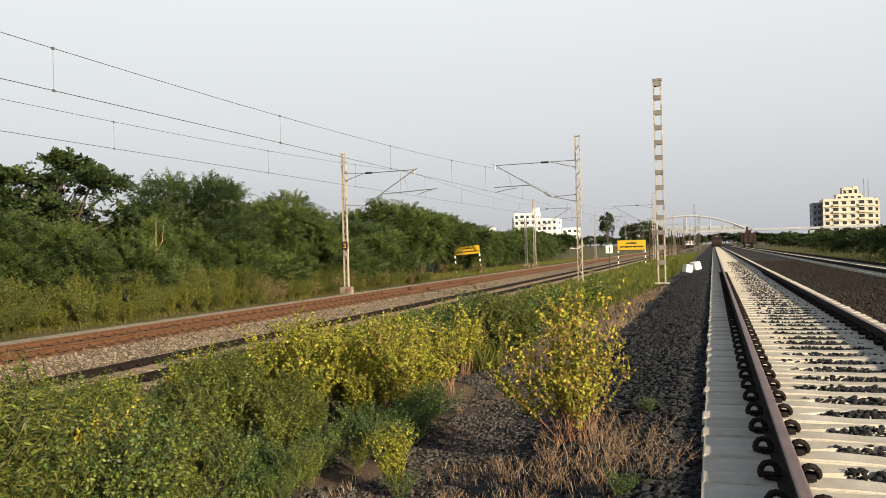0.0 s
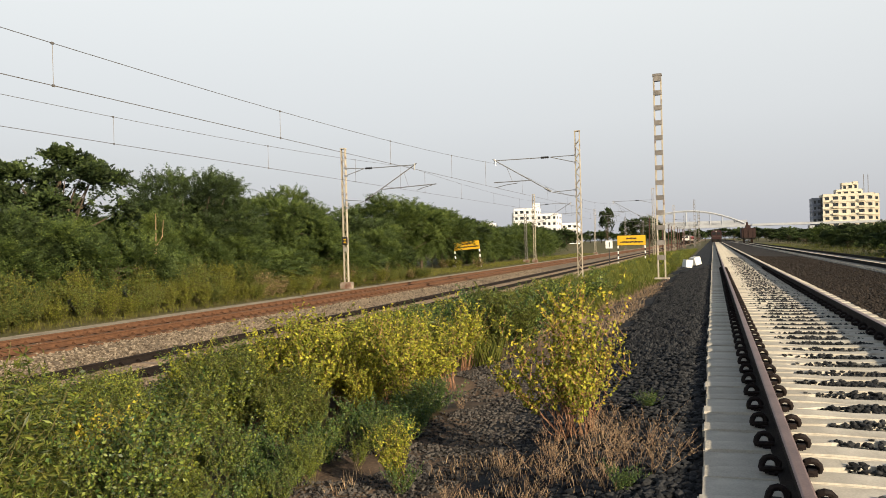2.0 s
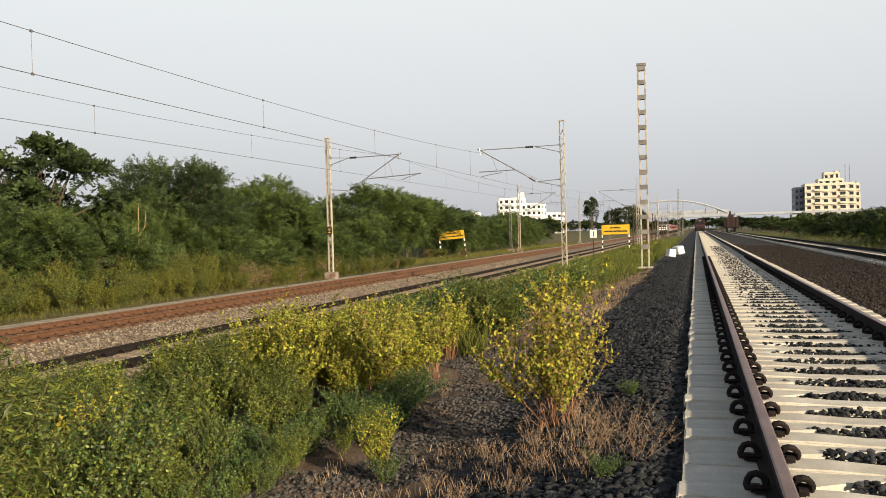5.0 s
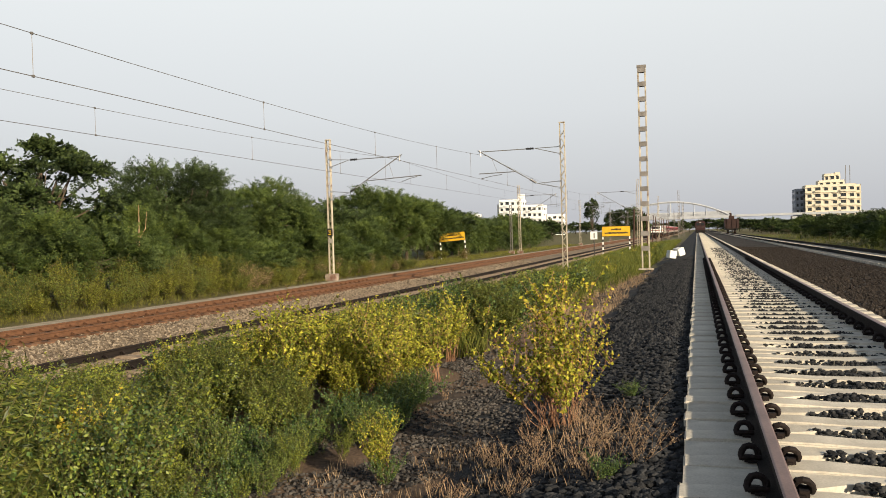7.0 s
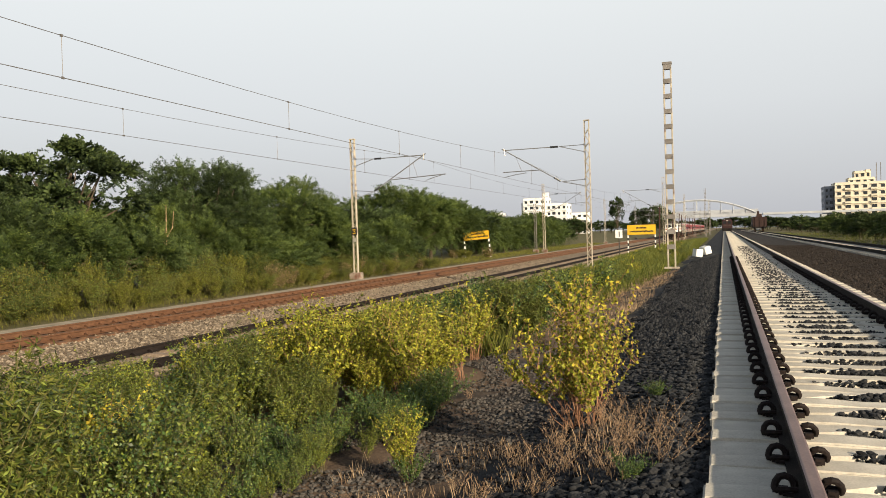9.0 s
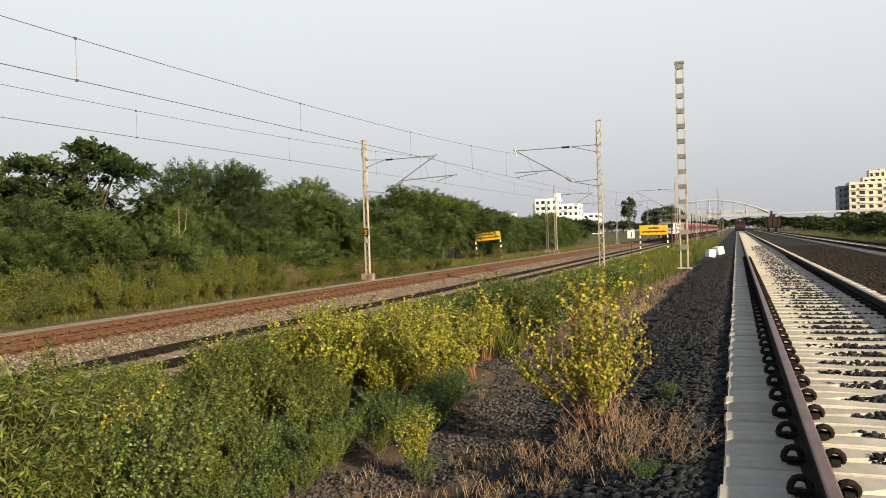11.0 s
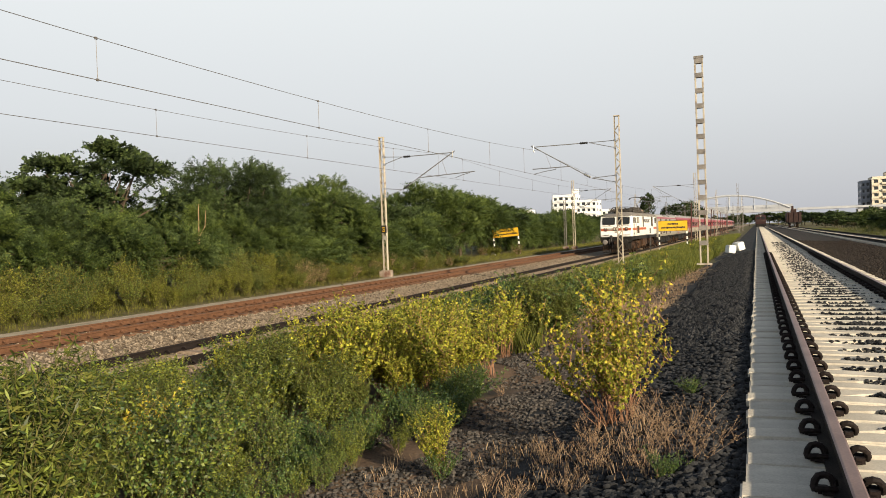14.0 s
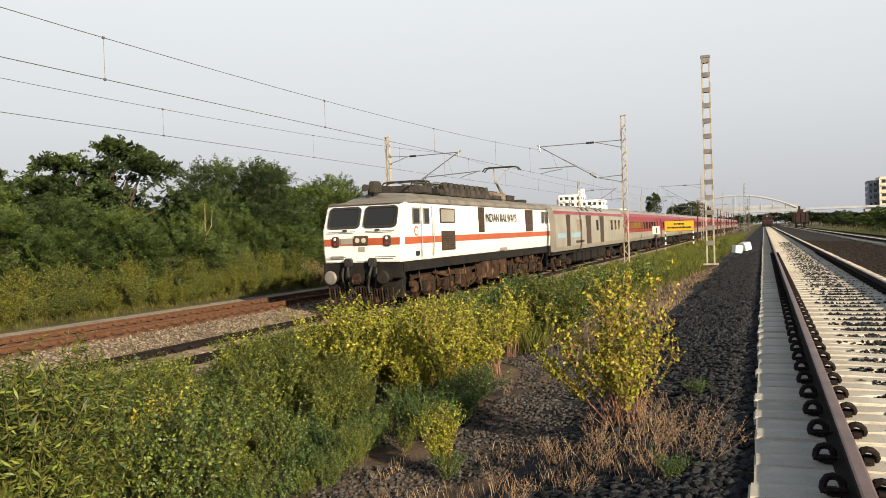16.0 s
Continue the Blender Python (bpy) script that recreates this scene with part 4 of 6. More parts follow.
    # bogies: three axles each, deep rusty frames, springs and dampers
    for c in (4.6, L - 4.6):
        bogie = part("bogie_frame", Geo().box(0, c, 0.95, 2.2, 6.2, 0.28), M_DARKUNDER, root)
        for s in (-1, 1):
            part("side_frame", Geo().box(s * 1.16, c, 0.93, 0.14, 6.5, 0.26).box(s * 1.16, c - 2.95, 0.75, 0.14, 0.5, 0.5).box(s * 1.16, c + 2.95, 0.75, 0.14, 0.5, 0.5)
                 .box(s * 1.16, c, 0.72, 0.14, 1.7, 0.4), M_UNDER, bogie, bevel=0.03)
            for k in (-1, 0, 1):
                y = c + 1.85 * k
                part("axle_box", Geo().box(s * 1.22, y, 0.55, 0.24, 0.46, 0.46).tube([(s * 1.3, y, 0.55), (s * 1.4, y, 0.55)], 0.17, 14), M_UNDER, bogie, bevel=0.02)
                for d in (-0.42, 0.42):
                    part("coil_spring", Geo().tube([(s * 1.2, y + d, 0.42), (s * 1.2, y + d, 0.85)], 0.11, 10), M_DARKUNDER, bogie)
                part("brake_rigging", Geo().box(s * 1.05, y + 0.75, 0.5, 0.1, 0.14, 0.5).tube([(s * 1.25, y + 0.5, 0.35), (s * 1.25, y + 1.2, 0.5)], 0.03, 6), M_UNDER, bogie)
            part("damper", Geo().tube([(s * 1.34, c - 1.6, 1.1), (s * 1.34, c - 0.3, 0.9)], 0.06, 8), M_UNDER, bogie)
            part("sand_pipe", Geo().tube([(s * 1.1, c - 3.2, 1.2), (s * 1.15, c - 3.15, 0.6), (s * 0.9, c - 2.9, 0.15)], 0.03, 6), M_UNDER, bogie)
        for k in (-1, 0, 1):
            part("wheelset_axle", Geo().tube([(-1.1, c + 1.85 * k, 0.546), (1.1, c + 1.85 * k, 0.546)], 0.1, 10), M_DARKUNDER, root)
            for s in (-1, 1):
                part("wheel", WHEEL, None, root, at=pose(s * 0.87, c + 1.85 * k, 0.546, 0, 0, 0 if s > 0 else 180))
    for s in (-1, 1):
        for y0, y1, z0 in ((8.05, 9.2, 0.55), (9.3, 10.3, 0.45), (10.4, 11.5, 0.6)):
            part("equipment_box", Geo().box(s * 1.15, (y0 + y1) / 2, (z0 + 1.3) / 2, 0.6, y1 - y0 - 0.06, 1.3 - z0), M_UNDER, root, bevel=0.02)
        part("air_tank", Geo().tube([(s * 0.7, 8.0, 0.7), (s * 0.7, 11.4, 0.7)], 0.25, 14), M_UNDER, root)
    clutter = random.Random(6)
    for s in (-1, 1):
        for k in range(26):
            y = 1.2 + 17.2 * k / 25 + clutter.uniform(-0.2, 0.2)
            z = clutter.uniform(0.45, 1.2)
            if k % 2:
                part("pipe", Geo().tube([(s * 1.30, y, 1.32), (s * 1.36, y + 0.1, z), (s * 1.2, y + clutter.uniform(-0.5, 0.5), 0.35)], 0.03, 6), M_UNDER, root)
            else:
                part("bracket_plate", Geo().box(s * 1.33, y, z, 0.12, clutter.uniform(0.2, 0.5), clutter.uniform(0.15, 0.4)), M_UNDER, root, bevel=0.015)
    # roof gear
    rng = random.Random(2)
    for k, (x, y, z, sx, sy, sz) in enumerate(((0, 3.3, 4.16, 1.9, 1.5, 0.28), (0.3, 5.2, 4.12, 1.4, 1.2, 0.2), (-0.2, 6.6, 4.14, 1.8, 0.9, 0.26), (0, 9.9, 4.12, 1.9, 2.2, 0.22), (0.1, 12.2, 4.12, 1.6, 1.1, 0.2), (0, 17.2, 4.08, 1.5, 0.8, 0.16))):
        part("roof_box", Geo().box(x, y, z, sx, sy, sz), M_ROOFGEAR, root, bevel=0.03)
    horn = part("horn", Geo().tube([(-0.25, 1.15, 4.16), (-0.25, 0.85, 4.18)], [0.05, 0.13], 12).box(-0.25, 1.3, 4.0, 0.12, 0.25, 0.3), M_ROOFGEAR, root)
    part("roof_lamp", Geo().box(-0.05, 1.25, 4.2, 0.30, 0.45, 0.42), M_ROOFGEAR, root, bevel=0.04)
    for x in (-0.55, 0.0, 0.55):
        for y in (5.9, 6.9, 8.0, 8.7, 11.4, 12.9):
            zs = [4.03 + 0.045 * k for k in range(10)]
            part("roof_insulator", Geo().tube([(x, y, z) for z in zs], [0.10 if k % 2 else 0.06 for k in range(10)], 10), M_ROOFGEAR if rng.random() < 0.7 else M_LOUVRE, root)
        part("bus_bar", Geo().tube([(x, 5.9, 4.47), (x, 8.7, 4.47)], 0.025, 6).tube([(x, 8.7, 4.47), (x, 12.9, 4.42)], 0.02, 6), M_ROOFGEAR, root)
    for k in range(9):
        y = 5.5 + 0.62 * k
        for x in (-0.85, 0.85):
            part("roof_fin_drum", Geo().tube([(x, y, 4.0), (x, y, 4.3), (x, y, 4.34), (x, y, 4.52)], [0.2, 0.2, 0.13, 0.13], 10), M_ROOFGEAR, root)
    part("roof_cage", Geo().box(0, 12.6, 4.34, 1.7, 1.9, 0.04).box(0, 11.7, 4.2, 1.7, 0.05, 0.3).box(0, 13.5, 4.2, 1.7, 0.05, 0.3).box(0.83, 12.6, 4.2, 0.05, 1.9, 0.3).box(-0.83, 12.6, 4.2, 0.05, 1.9, 0.3), M_OLDCONCRETE, root, "dusty grey roof casing", bevel=0.02)
    for s in (-1, 1):
        part("roof_rail", Geo().tube([(s * 0.95, 1.9, 4.08), (s * 0.95, 2.2, 4.36), (s * 0.95, 5.0, 4.40), (s * 0.95, 5.4, 4.10)], 0.035, 6), M_ROOFGEAR, root)
    # rear pantograph raised, front one folded
    def panto(y0, up):
        p = part("pantograph", Geo().box(0, y0, 4.30, 1.1, 1.3, 0.07).box(0.5, y0, 4.18, 0.08, 1.3, 0.2).box(-0.5, y0, 4.18, 0.08, 1.3, 0.2), M_ROOFGEAR, root)
        if up:
            knee, head = (0, y0 - 0.75, 5.02), (0, y0 + 0.30, 5.78)
            part("lower_arm", Geo().tube([(0, y0 + 0.35, 4.33), knee], 0.055, 8).tube([(0.2, y0 + 0.1, 4.33), (0.06, y0 - 0.7, 4.97)], 0.025, 6), M_SILVER, p)
            part("upper_arm", Geo().tube([(-0.05, knee[1], knee[2]), (-0.42, head[1], head[2])], 0.028, 8).tube([(0.05, knee[1], knee[2]), (0.42, head[1], head[2])], 0.028, 8), M_SILVER, p)
            zc = 5.84
        else:
            part("lower_arm", Geo().tube([(0, y0 - 0.35, 4.35), (0, y0 + 1.1, 4.42)], 0.05, 8), M_GALV, p)
            part("upper_arm", Geo().tube([(-0.3, y0 + 1.1, 4.44), (-0.4, y0 - 0.3, 4.5)], 0.028, 8).tube([(0.3, y0 + 1.1, 4.44), (0.4, y0 - 0.3, 4.5)], 0.028, 8), M_GALV, p)
            head, zc = (0, y0 - 0.25, 4.5), 4.52
        for d in (-0.18, 0.18):
            part("pan_head", Geo().tube([(-1.0, head[1] + d, zc - 0.2), (-0.85, head[1] + d, zc - 0.03), (-0.6, head[1] + d, zc), (0.6, head[1] + d, zc), (0.85, head[1] + d, zc - 0.03), (1.0, head[1] + d, zc - 0.2)], 0.035, 6), M_ROOFGEAR, p)
    panto(15.4, True)
    panto(4.0, False)
    return root


LOCO = make_loco()


def coach_shell(material, roof):
    """Modern coach body: straight sides, rounded grey roof, dark gangway ends."""
    L = 23.5
    prof = [(1.52, 1.22), (1.62, 1.5), (1.62, 2.6), (1.55, 3.45), (1.42, 3.72)]
    ring = prof + [(-x, z) for x, z in prof[::-1]]
    body = Geo().sweep(ring, 0.0, L).mesh("coach_body", material, bevel=0.02)
    rp = [(1.43, 3.70), (1.30, 3.86), (0.95, 3.99), (0.45, 4.05), (0, 4.06)]
    rr = rp + [(-x, z) for x, z in rp[:-1][::-1]]
    roofm = Geo().sweep(rr, 0.02, L - 0.02).mesh("coach_roof", roof)
    return body, roofm


SILVER_BODY, COACH_ROOF = coach_shell(M_SILVER, M_COACHROOF)


def coach_bogie(parent, c):
    b = part("bogie", Geo().box(0, c, 0.62, 2.0, 3.2, 0.2).box(1.05, c, 0.62, 0.14, 3.4, 0.28).box(-1.05, c, 0.62, 0.14, 3.4, 0.28), M_DARKUNDER, parent, bevel=0.02)
    for d in (-1.28, 1.28):
        for s in (-1, 1):
            part("wheel", WHEEL, None, b, at=pose(s * 0.87, c + d, 0.47, 0, 0, 0 if s > 0 else 180) @ Matrix.Diagonal((1, 0.86, 0.86, 1)))
            part("axle_box", Geo().box(s * 1.15, c + d, 0.48, 0.2, 0.36, 0.34), M_UNDER, b)
    for s in (-1, 1):
        part("air_spring", Geo().tube([(s * 1.0, c, 0.7), (s * 1.0, c, 1.15)], 0.28, 14), M_DARKUNDER, b)
    return b


def make_coach(kind):
    L = 23.5
    power = kind == "power"
    root = thing("power_car" if power else "passenger_coach", pose(X_NEAR, 480, Z_NEAR),
                 "dusty silver generator car with a red roof stripe" if power else "red passenger coach with a grey lower side and dark windows", "railway coach", "" if power else "red coaches")
    part("body", SILVER_BODY, None, root)
    part("roof", COACH_ROOF, None, root)
    for e in (-0.28, L + 0.0):
        part("gangway", Geo().box(0, e + 0.14, 2.5, 1.6, 0.5, 2.2), M_ROOFGEAR, root)
    part("underframe", Geo().box(0, L / 2, 1.12, 2.6, L - 0.4, 0.2), M_DARKUNDER, root)
    for y0, y1, d in ((6.2, 8.6, 0.62), (9.0, 11.4, 0.7), (12.0, 14.0, 0.66), (14.4, 17.0, 0.6)):
        part("equipment_box", Geo().box(0, (y0 + y1) / 2, 1.05 - d / 2, 2.4, y1 - y0, d), M_DARKUNDER, root, bevel=0.03)
    coach_bogie(root, 3.6)
    coach_bogie(root, L - 3.6)
    for s in (-1, 1):
        if power:
            part("red_stripe", Geo().sweep([(s * 1.566, 3.40), (s * 1.50, 3.60), (s * 1.494, 3.60), (s * 1.555, 3.40)], 0.0, L), M_RED, root)
            for y0, y1 in ((2.7, 3.6), (8.4, 9.9), (13.2, 14.5)):
                part("roller_door", panel(Geo(), s, y0, y1, 1.5, 3.38, x=1.615, proud=0.012), M_LOUVRE, root, "brown slatted door")
            for y in (11.8, 17.5, 19.2, 20.8):
                part("window", panel(Geo(), s, y, y + 0.7, 2.35, 3.1, x=1.615, proud=0.012), M_GLASS, root)
            part("blue_panel", panel(Geo(), s, 0.4, 2.5, 2.0, 2.28, x=1.62, proud=0.008), M_BLUEPRINT, root)
            part("blue_panel", panel(Geo(), s, 3.9, 6.6, 2.0, 2.28, x=1.62, proud=0.008), M_BLUEPRINT, root)
            part("notice_bars", panel(Geo(), s, 5.2, 7.6, 1.62, 1.78, x=1.62, proud=0.008), M_LOUVRE, root)
            part("emblem_panel", panel(Geo(), s, 5.6, 6.9, 2.4, 3.1, x=1.61, proud=0.012), M_OLDCONCRETE, root, "faded brown emblem")
            for y in (8.2, 9.8, 13.0, 14.6):
                part("roof_vent_band", Geo().sweep([(s * 1.44, 3.70), (s * 1.31, 3.87), (s * 0.96, 4.0), (s * 0.95, 3.98), (s * 1.30, 3.84)], y - 0.35, y + 0.35), M_ROOFGEAR, root)
        else:
            part("red_side", Geo().sweep([(s * 1.628, 2.02), (s * 1.628, 2.6), (s * 1.558, 3.45), (s * 1.428, 3.72), (s * 1.418, 3.72), (s * 1.60, 2.6), (s * 1.60, 2.02)], 0.0, L), M_RED, root)
            for k in range(9):
                y = 3.1 + 1.98 * k
                w = part("window", panel(Geo(), s, y, y + 1.35, 2.28, 2.98, x=1.60, proud=0.03), M_GLASS, root)
            for y in (0.9, L - 1.8):
                d = part("door", panel(Geo(), s, y, y + 0.9, 1.3, 3.3, x=1.622, proud=0.012), M_RED, root)
                part("door_window", panel(Geo(), s, y + 0.25, y + 0.65, 2.3, 3.0, x=1.63, proud=0.012), M_GLASS, d)
    if not power:
        for k in range(4):
            part("roof_vent", Geo().box(0, 3 + 5.8 * k, 4.1, 1.3, 1.6, 0.12), M_COACHROOF, root, bevel=0.03)
    return root


POWER_CAR = make_coach("power")
COACH = make_coach("red")
COACHES = [(POWER_CAR, 20.35), (COACH, 44.6)]
for _k in range(1, 13):
    COACHES.append((copy_thing(COACH, COACH.matrix_basis.copy()), 44.6 + 24.1 * _k))


# ---- standing rolling stock far down the yard ----
def standing_loco():
    root = thing("diesel_locomotive", pose(X_SIDING - 0.25, 258, -0.4), "distant maroon locomotive standing on the siding", "locomotive")
    part("body", Geo().sweep([(1.5, 1.1), (1.5, 3.5), (1.2, 3.9), (-1.2, 3.9), (-1.5, 3.5), (-1.5, 1.1)], 0, 17), M_MAROON, root, bevel=0.05)
    for s in (-1, 1):
        part("windscreen", Geo().box(s * 0.7, -0.02, 2.95, 1.0, 0.06, 0.75), M_GLASS, root)
        part("buffer", Geo().tube([(s * 0.98, 0, 1.1), (s * 0.98, -0.5, 1.1)], 0.22, 12), M_DARKUNDER, root)
        part("stripe", Geo().box(s * 0.75, -0.02, 2.1, 1.3, 0.05, 0.25), M_LOUVRE, root)
    part("headlight", Geo().box(0, -0.05, 3.55, 0.5, 0.12, 0.3), M_SILVER, root)
    part("underframe", Geo().box(0, 8.5, 0.75, 2.6, 17, 0.75).box(0, 0.05, 0.8, 2.9, 0.3, 0.9), M_DARKUNDER, root)
    for y in (2, 4, 6, 11, 13, 15):
        for s in (-1, 1):
            part("wheel", WHEEL, None, root, at=pose(s * 0.87, y, 0.546))
    part("roof_gear", Geo().box(-0.4, 1.2, 4.1, 0.5, 0.8, 0.4).box(0.5, 3, 4.1, 0.8, 1.6, 0.35), M_ROOFGEAR, root)


def standing_wagon():
    root = thing("tank_wagon", pose(X_LOOP, 204, Z_LOOP), "distant dark brown goods wagon standing on the loop", "goods wagon")
    part("body", Geo().sweep([(1.5, 1.2), (1.6, 1.5), (1.6, 3.3), (1.5, 3.55), (-1.5, 3.55), (-1.6, 3.3), (-1.6, 1.5), (-1.5, 1.2)], 0, 11), M_WAGON, root, bevel=0.04)
    for s in (-1, 0, 1):
        part("end_rib", Geo().box(s * 1.1, -0.06, 2.4, 0.12, 0.12, 2.2), M_WAGON, root)
    part("load", Geo().box(-0.1, 0.8, 3.9, 1.2, 1.4, 0.7).box(-0.3, 1.0, 4.6, 0.5, 0.5, 0.8), M_WAGON, root, bevel=0.05)
    part("underframe", Geo().box(0, 5.5, 1.0, 2.7, 11, 0.3).box(0, 0, 1.0, 2.7, 0.2, 0.4), M_DARKUNDER, root)
    for s in (-1, 1):
        part("buffer", Geo().tube([(s * 0.98, 0, 1.1), (s * 0.98, -0.5, 1.1)], 0.22, 12), M_DARKUNDER, root)
        for y in (1.2, 3.0, 8.0, 9.8):
            part("wheel", WHEEL, None, root, at=pose(s * 0.87, y, 0.546))


standing_loco()
standing_wagon()


# ---- far buildings and the bridge ----
def block(root, x, y, z0, w, d, floors, fh, wall, cols, label=""):
    """A wing of a block of flats with sills, panes and ledges of its own on the two sides that show."""
    h = floors * fh
    wing = part("wing", Geo().box(x, y, z0 + h / 2, w, d, h), wall, root, label)
    part("parapet", Geo().box(x, y - d / 2 + 0.1, z0 + h + 0.35, w, 0.2, 0.7).box(x + w / 2 - 0.1, y, z0 + h + 0.35, 0.2, d, 0.7).box(x - w / 2 + 0.1, y, z0 + h + 0.35, 0.2, d, 0.7), wall, wing)
    for f in range(floors):
        zz = z0 + f * fh
        part("ledge", Geo().box(x, y - d / 2 - 0.2, zz + 0.05, w + 0.3, 0.4, 0.18), wall, wing)
        for c in range(cols):
            xx = x - w / 2 + (c + 0.5) * w / cols
            big = c % 3 == 1
            ww = w / cols * (0.62 if big else 0.46)
            part("pane", Geo().box(xx, y - d / 2 - 0.02, zz + fh * 0.52, ww, 0.1, fh * (0.62 if big else 0.42)), M_PANE, wing)
            part("sunshade", Geo().box(xx, y - d / 2 - 0.3, zz + fh * 0.84, ww + 0.4, 0.6, 0.1), wall, wing)
            if big:
                part("balcony", Geo().box(xx, y - d / 2 - 0.5, zz + fh * 0.2, ww + 0.5, 0.9, 0.9), wall, wing)
        for c in range(3):
            for s in (-1, 1):
                part("side_pane", Geo().box(x + s * (w / 2 + 0.02), y - d / 2 + (c + 0.5) * d / 3, zz + fh * 0.52, 0.1, d / 3 * 0.4, fh * 0.42), M_PANE, wing)


def make_flats():
    # cream block behind the bushes on the yard side
    root = thing("apartment_building", pose(0, 0, -0.9), "cream five-storey apartment block, shade painted dark grey on its end wing", "apartment building", "flats")
    block(root, 63.6, 440, -1.5, 23.0, 14, 7, 3.3, M_WALLCREAM, 6)
    block(root, 76.3, 442, -1.5, 2.4, 14, 7, 3.25, M_WALLCREAM, 1)
    # left end, painted darker to stand for the side away from the sun
    block(root, 49.9, 444, -1.5, 4.0, 14, 7, 3.1, M_WALLSHADED, 2, "end wing, shade put into its dark grey colour")
    block(root, 65.0, 444, 21.6, 12.0, 9, 1, 2.4, M_WALLCREAM, 4)
    block(root, 64.5, 445, 24.0, 5.0, 7, 1, 3.4, M_WALLCREAM, 2)
    block(root, 68.5, 446, 24.0, 2.5, 5, 1, 4.0, M_WALLCREAM, 1)
    for s in (0, 1.9):
        part("antenna", Geo().tube([(72.3 + s, 444, 23), (72.3 + s, 444, 32)], 0.16, 5), M_MASTDARK, root)
    # white blocks behind the trees
    root = thing("apartment_building", pose(0, 0, 1.2), "white five-storey apartment block with dark windows above trees", "apartment building", "flats")
    block(root, -99.4, 440, -1.5, 12.6, 14, 6, 3.35, M_WALLWHITE, 4)
    block(root, -87.2, 441, -1.5, 11.4, 14, 5, 3.35, M_WALLWHITE, 4)
    block(root, -107.0, 446, -1.5, 3.5, 10, 6, 3.0, M_WALLWHITE, 1)
    part("roof_tank", Geo().box(-95, 444, 21.0, 3.2, 3, 3.0), M_WALLWHITE, root)
    root = thing("house", pose(0, 0, 1.0), "distant white house with a flat roof", "house", "flats")
    block(root, -76.5, 450, -1.5, 9, 10, 4, 2.9, M_WALLWHITE, 3)
    root = thing("house", pose(0, 0, 1.5), "small white house far behind the trees", "house", "flats")
    block(root, -121, 440, -1.5, 4.5, 8, 4, 3.1, M_WALLWHITE, 2)


make_flats()


def make_bridge():
    """Bowstring road bridge over the yard, with its approach to the right."""
    y = 400.0
    root = thing("arch_bridge", pose(0, 0, 0), "pale steel bowstring arch bridge over the tracks, distance haze put into its colour", "bridge")
    xa, xb, zd, rise = -40.0, 15.5, 6.7, 7.4
    part("deck", Geo().box((xa + xb) / 2, y + 4, zd, xb - xa + 3, 9, 1.3), M_BRIDGE, root)
    part("approach_deck", Geo().box(xb + 46, y + 4, zd + 0.2, 88, 9, 1.0), M_BRIDGE, root)
    for yy in (y, y + 8):
        pts = [(xa + (xb - xa) * k / 20, yy, zd + 0.4 + 4 * rise * (k / 20) * (1 - k / 20)) for k in range(21)]
        part("arch_rib", Geo().tube(pts, 0.38, 6), M_BRIDGE, root)
        for k in range(2, 20, 2):
            part("hanger", Geo().tube([pts[k], (pts[k][0], yy, zd)], 0.17, 5), M_BRIDGE, root)
        part("parapet_panel", Geo().box((xa + xb) / 2, yy + 0.2, zd + 1.7, xb - xa, 0.12, 1.9), M_BRIDGE, root)
        part("railing", Geo().box((xa + xb) / 2, yy, zd + 1.5, xb - xa, 0.1, 0.12).box((xa + xb) / 2, yy, zd + 1.05, xb - xa, 0.1, 0.12), M_BRIDGE, root)
    for x in (xa, xb, xb + 28, xb + 56):
        part("pier", Geo().box(x, y + 4, zd / 2 - 0.8, 2.2, 7, zd), M_BRIDGE, root)


make_bridge()


def motions():
    start, speed = 23.6, 26.4

    def rows(offset):
        return [(t, pose(X_NEAR, start + speed * (16.0 - t) + offset, Z_NEAR)) for t in (0.0, 4.0, 8.0, 12.0, 16.0)]
    walk(LOCO, rows(0.0))
    for ob, back in COACHES:
        walk(ob, rows(back))
